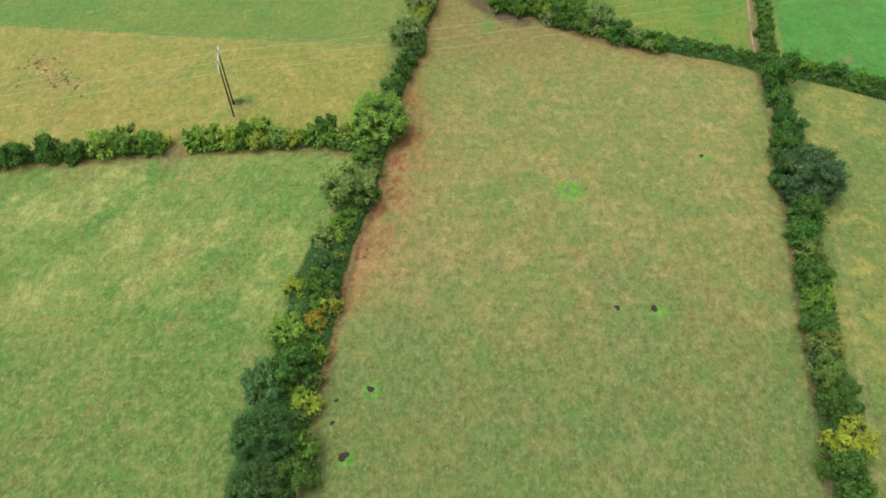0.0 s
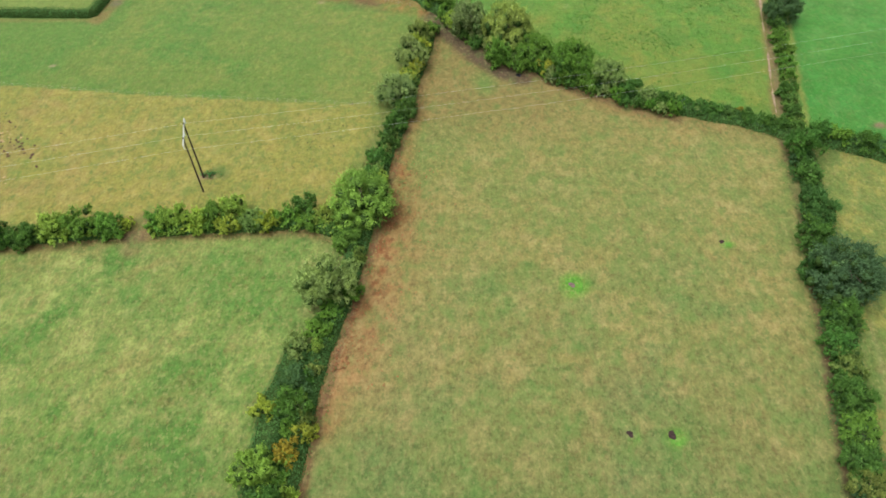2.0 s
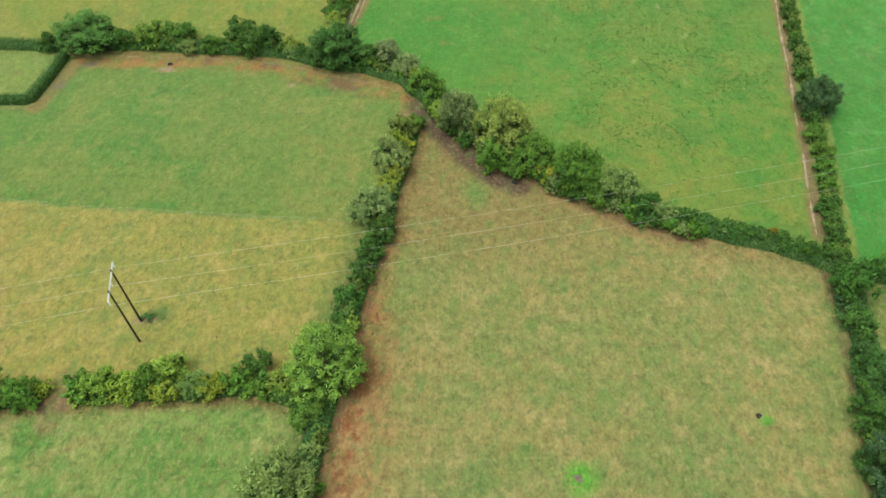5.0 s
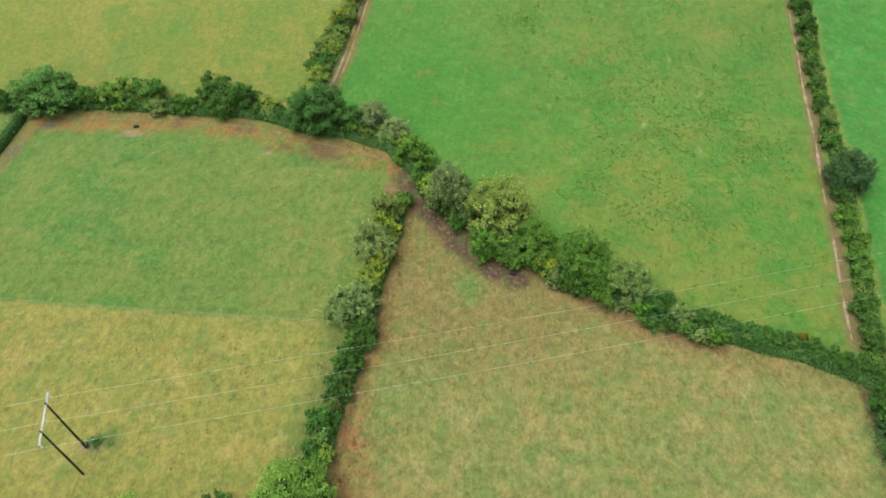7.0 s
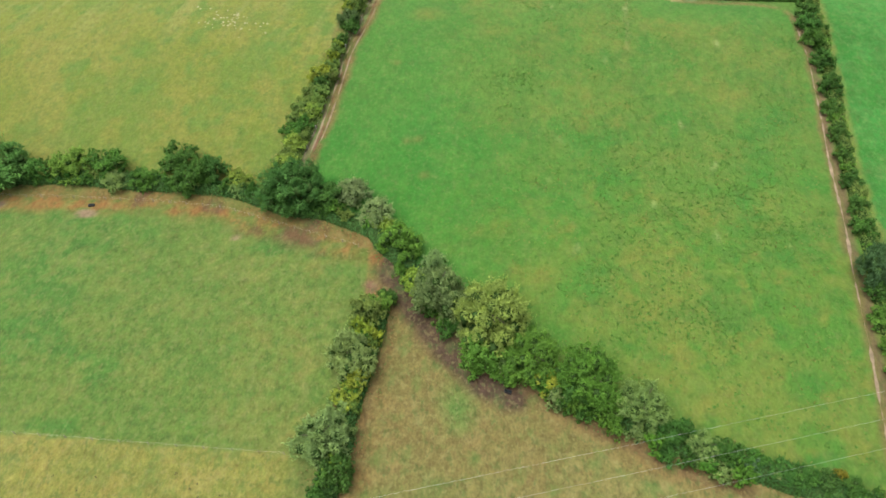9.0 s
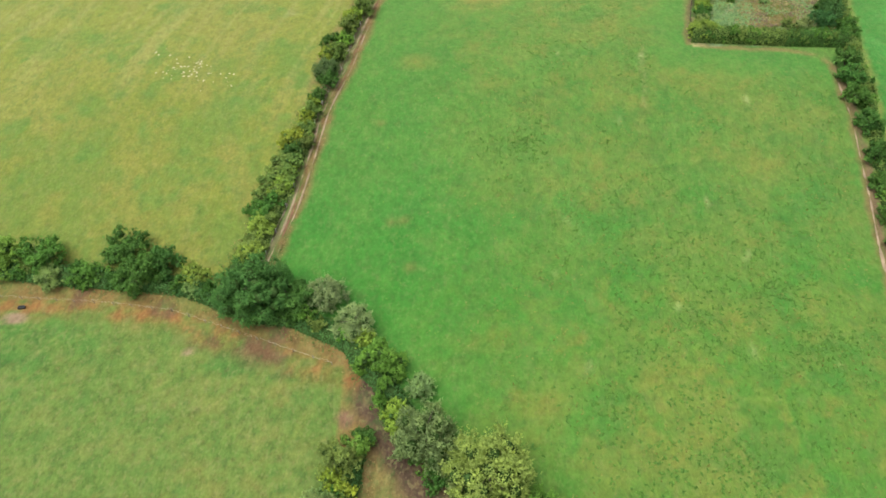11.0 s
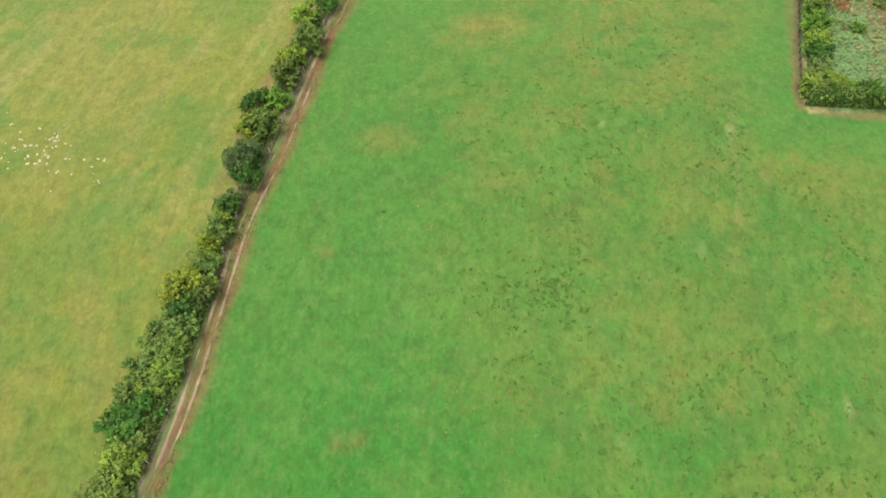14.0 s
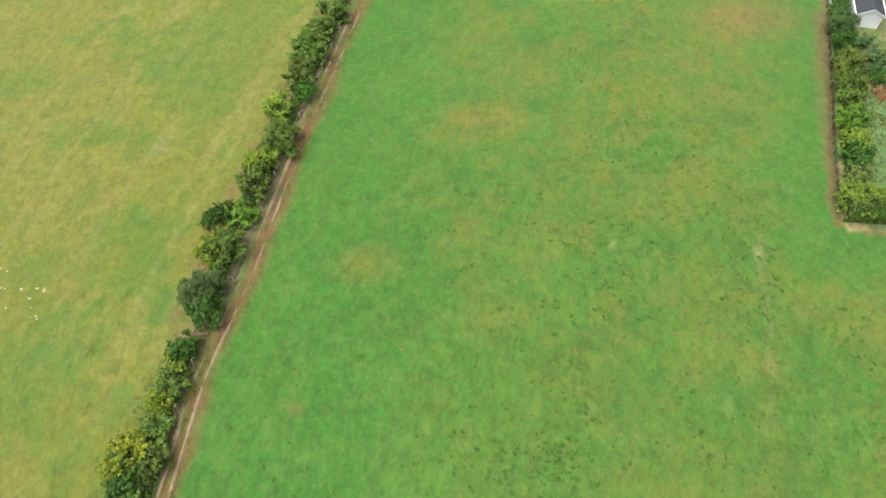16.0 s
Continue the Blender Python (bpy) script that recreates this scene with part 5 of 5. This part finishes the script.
weeds("dead_grass", tx[k], ty[k], 0.06, 0.30, "faded", "faded olive tufts of dead grass in the green pasture", 3, 1.3, 0.2)
fx, fy = scattered(1500, 22, 108, 175, 372, 8, 0.5, 93)
k = (fy > along_x(HEDGE_D, fx) + 10) & (fx < along_y(LANE_E, fy) - 4) & ((fy < 304) | (fx < 64))
weeds("dead_docks", fx[k], fy[k], 0.15, 0.24, "ochre", "scattered straw-brown dock stalks in the green pasture", 2)
ux, uy = rng.uniform(-12, 110, 5200), rng.uniform(175, 378, 5200)
k = (ux > along_y(LANE_F, uy) + 7) & (uy > along_x(HEDGE_D, ux) + 8) & (ux < along_y(LANE_E, uy) - 3) & ((uy < 306) | (ux < 66))
k &= rng.random(len(ux)) < np.clip((ux - 5) / 60, 0.3, 1) * np.clip((352 - uy) / 25, 0.3, 1)
weeds("dock_weeds", ux[k], uy[k], 0.10, 0.30, "dock", "small dark weeds dotted over the green pasture", 4, 1.1, 0.25)
px, py = -55.6 + rng.normal(size=50) * 0.9, 151.9 + rng.normal(size=50) * 0.7
weeds("nettles", px, py, 0.8, 0.22, "weed", "dark nettle clump at the foot of the power poles", 5)
cx, cy = 30 + rng.normal(size=110) * 4.5, 284 + rng.normal(size=110) * 3.2
for px, py, r, n in DOCKS:
    wx, wy = px + rng.normal(size=n) * r, py + rng.normal(size=n) * r * 0.8
    weeds("dock_weeds", wx, wy, 0.14, 0.36, "dock", "cluster of dark green docks standing in the pasture", 6, 1.2, 0.25)
qx, qy = np.r_[-32 + rng.normal(size=26) * 4.5, rng.uniform(-70, -26, 30)], np.r_[165 + rng.normal(size=26) * 3.5, rng.uniform(145, 176, 30)]
weeds("dead_docks", qx, qy, 0.5, 0.20, "seedy", "dark brown seeding dock stalks in the dry pasture", 5, 1.4, 0.5)
qx, qy = 93.0 + rng.normal(size=90) * 1.3, 348.6 + rng.normal(size=90) * 1.2
weeds("dead_docks", qx, qy, 0.6, 0.24, "rust", "rust-brown dead dock stalks in the rough plot", 5, 1.5, 0.4)
rx, ry = scattered(5200, -22, 4, 92, 160, 5, 0.48, 92)
k = (rx > along_y(HEDGE_A, ry) + 3.4) & (rng.random(len(rx)) < np.exp(-(rx - along_y(HEDGE_A, ry) - 3) / 3.5))
weeds("dead_docks", rx[k], ry[k], 0.5, 0.2, "rust", "rust-brown dead dock stalks along the hedge foot", 4)
weeds("dock_weeds", cx, cy, 0.14, 0.36, "dock", "dense patch of dark dock clumps in the pasture", 6, 1.2, 0.25)

for hue, cut, seed, words, x0, x1 in (("frosty", 0.36, 95, "pale blue-green thistle and grass tussocks", 83, 99), ("frosty", 0.52, 99, "pale green seeding tussocks", 95, 116), ("faded", 0.48, 96, "green nettle and bramble clumps", 82, 116),
                                      ("dry", 0.46, 97, "dry straw-coloured stalks", 95, 118), ("straw", 0.48, 98, "bleached dead thistle stalks", 92, 118), ("dead", 0.58, 100, "purple-brown dead dock stalks", 96, 118)):
    px, py = scattered(3600, x0, x1, 322, 366, 5, cut, seed)
    k = (px > 84 + (py - 322) * 0.27) & (py < 365)
    weeds("scrub_growth", px[k], py[k], 0.45, 0.36, hue, words + " in the rough plot", 5, 1.4, 0.3)
for px, py, w, h, hue in ((113.7, 326.6, 7, 5, "K"), (117.8, 330.5, 7.6, 5.6, "K"), (119.8, 323.8, 6.4, 4.4, "D"), (119, 336.5, 7, 5, "D"), (109.2, 325.8, 5, 3.6, "W"), (105.5, 327.5, 3.8, 2.2, "H"), (96.5, 352, 4.2, 2.2, "D"), (99, 358, 4.4, 2.0, "R"), (93.5, 341, 3.4, 1.6, "M"), (101, 349, 3.8, 1.6, "R"), (95, 361.5, 4.0, 2.4, "N"), (95.1, 357.7, 4.3, 2.2, "N"), (93.6, 354.6, 3.8, 2.0, "K"), (97.5, 355.5, 4.0, 1.8, "N"), (93.2, 351.8, 3.4, 1.6, "D"), (103, 340, 3.2, 1.4, "W")):
    set_plant(px, py, w, h, hue, "bushes in the rough plot")

for pool in PLANTS.values():
    for src in pool:
        if src.name not in USED:
            for ob in (*src.children, src):
                bpy.data.objects.remove(ob)

# ---- power line: a pair of wooden poles under a steel crossarm ----
def pole_set():
    root = new("power_pole_set")
    for dy in (-2.5, 2.5):
        v, f = tube([(0, dy, -0.6), (0, dy, 6), (0, dy, 12), (0, dy, 17.0)], [0.22, 0.20, 0.17, 0.14], 12)
        part("pole", mesh_of("pole", v, f, POLE), root, "dark creosoted wooden pole")
    arm = joined([box(-0.12, -4.7, 16.4, -0.05, 4.7, 16.6), box(0.05, -4.7, 16.4, 0.12, 4.7, 16.6)] + [box(-0.05, y - 0.05, 16.42, 0.05, y + 0.05, 16.56) for y in (-4.6, -3.0, 0, 3.0, 4.6)])
    part("crossarm", mesh_of("crossarm", *arm, STEEL), root, "pale galvanised steel crossarm")
    for y in (-4.5, 0, 4.5):
        pieces = []
        for j in range(7):
            z = 16.3 - 0.15 * j
            pieces.append(tube([(0, y, z), (0, y, z - 0.05), (0, y, z - 0.1)], [0.05, 0.13, 0.05], 8))
        part("insulator", mesh_of("insulator", *joined(pieces), GLASS), root, "pale string of glass discs")
    return tagged(root, "double wooden power pole with steel crossarm in dry pasture", "power pole", "power poles")


LINE_TURN = math.degrees(math.atan2(0.21, 1.0))
SETS = [(-258.0, 106.4), (-56.4, 148.7), (150.0, 192.0)]
poles = pole_set()
poles.matrix_basis = pose(*SETS[1], 0, 0, 0, LINE_TURN)
for place in (SETS[0], SETS[2]):
    copy_thing(poles, pose(*place, 0, 0, 0, LINE_TURN))
for y in (-4.5, 0, 4.5):
    pieces = []
    for a, b in zip(SETS, SETS[1:]):
        pts = []
        for i in range(41):
            k = i / 40
            x = a[0] + (b[0] - a[0]) * k - math.sin(radians(LINE_TURN)) * y
            yy = a[1] + (b[1] - a[1]) * k + math.cos(radians(LINE_TURN)) * y
            pts.append((x, yy, 15.2 - 4 * 2.0 * k * (1 - k)))
        pieces.append(tube(pts, [0.0105] * 41, 5))
    tagged(new("power_line_wire", mesh_of("power_line_wire", *joined(pieces), WIRE)), "thin pale overhead wire sagging between pole sets", "overhead wire", "overhead wires")

# ---- fences ----
def fence(line, step, height, label, strands, wire=TAPE, radius=0.008, post_r=0.06, wood=POST):
    root = new("fence")
    pts = [Vector(p) for p in line]
    v, f = tube([(0, 0, -0.2), (0, 0, height * 0.5), (0, 0, height)], [post_r, post_r * 0.97, post_r * 0.9], 7)
    post = mesh_of("post", v, f, wood)
    s, cum = 0.0, [0.0]
    for a, b in zip(pts, pts[1:]):
        cum.append(cum[-1] + (b - a).length)
    tops = []
    while s < cum[-1]:
        x, y = np.interp(s, cum, [p[0] for p in line]), np.interp(s, cum, [p[1] for p in line])
        ob = part("post", post, root)
        ob.matrix_basis = pose(x, y, float(land(y)), rng.normal() * 2.5, rng.normal() * 2.5, rng.uniform(0, 360))
        tops.append((x, y))
        s += step * rng.uniform(0.9, 1.1)
    for h in strands:
        pts3 = [(x, y, float(land(y)) + h + rng.normal() * 0.02) for x, y in tops]
        part("wire", mesh_of("wire", *tube(pts3, [radius] * len(pts3), 4), wire), root)
    return tagged(root, label, "fence", "field fences")


fence(FENCE_MID, 5.0, 1.15, "low post and wire fence dividing the dry pasture from the green", (0.6, 1.05), radius=0.006)
fence(FENCE_TOP, 4.0, 1.2, "post and wire fence along the worn strip under the hedge", (0.5, 0.8, 1.1), radius=0.005)
fence([(p[0] - 0.9, p[1]) for p in LANE_F], 6.5, 1.3, "pale post and wire fence beside the farm track", (0.6, 1.1), radius=0.004, post_r=0.085, wood=PALE_POST)
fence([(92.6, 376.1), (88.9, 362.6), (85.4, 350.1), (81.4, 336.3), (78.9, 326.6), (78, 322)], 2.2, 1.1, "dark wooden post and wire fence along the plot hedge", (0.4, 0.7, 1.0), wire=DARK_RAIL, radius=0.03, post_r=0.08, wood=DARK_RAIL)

# ---- bare earth where feeders stood ----
def earth_patch(x, y, r, pale=False):
    n = 22
    p, q = rng.uniform(0, 6.28, 2)
    rim = [r * (0.95 + 0.16 * math.sin(2 * math.pi * i / n * 2 + p) + 0.12 * math.sin(2 * math.pi * i / n * 3 + q) + 0.06 * rng.normal()) for i in range(n)]
    verts, faces = [(0, 0, 0.075)], []
    for ring, (k, z) in enumerate(((0.55, 0.07), (0.85, 0.055), (1.1, -0.08))):
        for i in range(n):
            a = 2 * math.pi * i / n
            verts.append((rim[i] * k * math.cos(a), rim[i] * k * math.sin(a), z + rng.normal() * 0.012))
    for i in range(n):
        j = (i + 1) % n
        faces.append((0, 1 + i, 1 + j))
        for ring in (0, 1):
            a = 1 + ring * n
            faces.append((a + i, a + n + i, a + n + j, a + j))
    ob = new("bare_earth", mesh_of("bare_earth", verts, faces, PALE_EARTH if pale else EARTH))
    ob.matrix_basis = pose(x, y, 0)
    return tagged(ob, "small patch of bare trodden earth in the grass", "earth patch", "bare earth patches")


EARTH = plain("trodden_earth", (0.046, 0.032, 0.028), 0.98, scale=1.6, amount=0.35, spec=0.05)
PALE_EARTH = plain("dry_earth", (0.150, 0.105, 0.095), 0.95, scale=1.6, amount=0.4)
for x, y, size in ((28.2, 117.8, 0.7), (62.6, 129.4, 0.6), (34.7, 84.1, 0.7), (42.2, 83.8, 0.85), (-14.9, 65.8, 0.75), (-18.9, 52.4, 1.0), (-21.2, 63.4, 0.45), (-21.5, 58.9, 0.5)):
    earth_patch(x, y, size, 20 < x < 32)

# ---- lumps of lime and dung lying in the grass ----
def lumps(name, spots, size, material, label, category):
    """Small flattened clods, each with its own outline."""
    vs, fs = [], []
    for k, (x, y) in enumerate(spots):
        r = size * rng.uniform(0.5, 1.5)
        turn = rng.uniform(0, 6.28)
        v = ICO_V * (1 + 0.22 * rng.normal(size=(len(ICO_V), 1)).clip(-1.5, 1.5)) * np.array([r * rng.uniform(1.0, 1.7), r * rng.uniform(0.7, 1.1), r * 0.4])
        v = v @ np.array([[math.cos(turn), math.sin(turn), 0], [-math.sin(turn), math.cos(turn), 0], [0, 0, 1]])
        vs.append(v + np.array([x, y, float(land(y)) + 0.06]))
        fs.append(ICO_F + k * len(ICO_V))
    ob = new(name, mesh_of(name, np.vstack(vs), np.vstack(fs).tolist(), material))
    return tagged(ob, label, category, kind="stuff")


LIME = plain("spread_lime", (0.42, 0.38, 0.23), 0.95, scale=1.5, amount=0.25)
DUNG = plain("dry_dung", (0.085, 0.052, 0.030), 0.95, scale=1.5, amount=0.3)
STRAW = plain("spilt_straw", (0.36, 0.27, 0.13), 0.95, scale=1.5, amount=0.3)
spots = np.vstack([rng.normal(size=(44, 2)) * (2.6, 2.0) + (-54.5, 311.8), rng.normal(size=(16, 2)) * (5.0, 3.5) + (-49, 308.5), rng.normal(size=(5, 2)) * (1.4, 0.8) + (-63.5, 318.4), rng.normal(size=(5, 2)) * (1.6, 1.6) + (-42.7, 305.0)])
lumps("lime_lumps", spots, 0.21, LIME, "pale lumps of lime scattered on the grass", "lime")
spots = np.vstack([rng.normal(size=(26, 2)) * (2.4, 1.8) + (-116.5, 171.0), rng.normal(size=(30, 2)) * (3.4, 2.2) + (-106.5, 162.5), rng.normal(size=(18, 2)) * (9, 7) + (-112, 163)])
lumps("dung_clods", spots, 0.26, DUNG, "dark brown clods of dung in the dry pasture", "dung")
spots = np.vstack([rng.normal(size=(18, 2)) * (2.4, 1.6) + (-112.5, 166.5), rng.normal(size=(14, 2)) * (4.5, 3.0) + (-108, 150)])
lumps("straw_litter", spots, 0.34, STRAW, "bleached straw litter in the dry pasture", "straw")

# ---- drinking troughs ----
def trough(x, y, turn):
    root = new("water_trough")
    root.matrix_basis = pose(x, y, float(land(y)), 0, 0, turn) @ Matrix.Diagonal((0.75, 0.75, 0.8, 1))
    walls = joined([box(-0.9, -0.4, 0, 0.9, -0.32, 0.6), box(-0.9, 0.32, 0, 0.9, 0.4, 0.6), box(-0.9, -0.32, 0, -0.82, 0.32, 0.6), box(0.82, -0.32, 0, 0.9, 0.32, 0.6), box(-0.82, -0.32, 0, 0.82, 0.32, 0.08)])
    part("tank", mesh_of("tank", *walls, DARK), root)
    part("water", mesh_of("water", *box(-0.815, -0.315, 0.085, 0.815, 0.315, 0.45), WATER), root, "still dark water")
    return tagged(root, "black plastic cattle trough standing on bare soil", "trough", "cattle troughs")


WATER = plain("water", (0.02, 0.025, 0.025), 0.08, amount=0.1, spec=0.5)
trough(-73.3, 240.2, 5)
trough(21.9, 190, -20)

# ---- white house beyond the rough plot ----
HOUSE_PLACE = pose(95.0, 368.15, float(land(368.2)), 0, 0, -11)


def house():
    root = new("house")
    root.matrix_basis = HOUSE_PLACE
    x0, x1, y0, y1, eave, ridge = 0.0, 4.6, 0.0, 12.0, 3.0, 4.3
    xm = (x0 + x1) / 2
    t = 0.3
    v = [(x0, y0, -0.2), (x1, y0, -0.2), (x1, y0, eave), (xm, y0, ridge), (x0, y0, eave)]
    for name, ya in (("gable_wall", y0), ("gable_wall", y1 - t)):
        pts = [(a, ya, c) for a, b, c in v] + [(a, ya + t, c) for a, b, c in v]
        fs = [(0, 1, 2, 3, 4), (9, 8, 7, 6, 5)] + [(i, i + 5, (i + 1) % 5 + 5, (i + 1) % 5) for i in range(5)]
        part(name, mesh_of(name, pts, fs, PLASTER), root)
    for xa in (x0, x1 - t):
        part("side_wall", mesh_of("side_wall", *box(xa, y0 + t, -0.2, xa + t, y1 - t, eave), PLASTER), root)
    slope = math.atan2(ridge - eave, xm - x0)
    for side in (-1, 1):
        e = xm + side * ((x1 - x0) / 2 + 0.35)
        ze = eave - 0.35 * math.tan(slope) + 0.05
        zr = ridge + 0.05
        ps = [(e, y0 - 0.25, ze), (xm, y0 - 0.25, zr), (xm, y1 + 0.25, zr), (e, y1 + 0.25, ze)]
        ps += [(a, b, c + 0.12) for a, b, c in ps]
        part("roof_slope", mesh_of("roof_slope", ps, [(3, 2, 1, 0), (4, 5, 6, 7), (0, 1, 5, 4), (1, 2, 6, 5), (2, 3, 7, 6), (3, 0, 4, 7)], SLATE), root, "dark slate roof slope")
        eb = sorted((e, e + side * 0.22))
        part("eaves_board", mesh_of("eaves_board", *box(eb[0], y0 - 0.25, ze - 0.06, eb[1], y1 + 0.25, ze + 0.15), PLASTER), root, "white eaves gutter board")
        fb = [(e, y0 - 0.31, ze - 0.12), (xm, y0 - 0.31, zr - 0.12), (xm, y0 - 0.255, zr - 0.12), (e, y0 - 0.255, ze - 0.12)]
        fb += [(a, b, c + 0.25) for a, b, c in fb]
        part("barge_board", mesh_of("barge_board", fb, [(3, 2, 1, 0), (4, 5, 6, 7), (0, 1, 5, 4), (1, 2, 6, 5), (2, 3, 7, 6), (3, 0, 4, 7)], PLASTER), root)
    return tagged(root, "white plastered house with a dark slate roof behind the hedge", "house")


house()
yard = tagged(new("yard", mesh_of("yard", *box(-3.2, 3.4, -0.3, -0.5, 18, 0.12), CONCRETE)), "pale concrete yard beside the white house", "yard", kind="structure")
yard.matrix_basis = HOUSE_PLACE
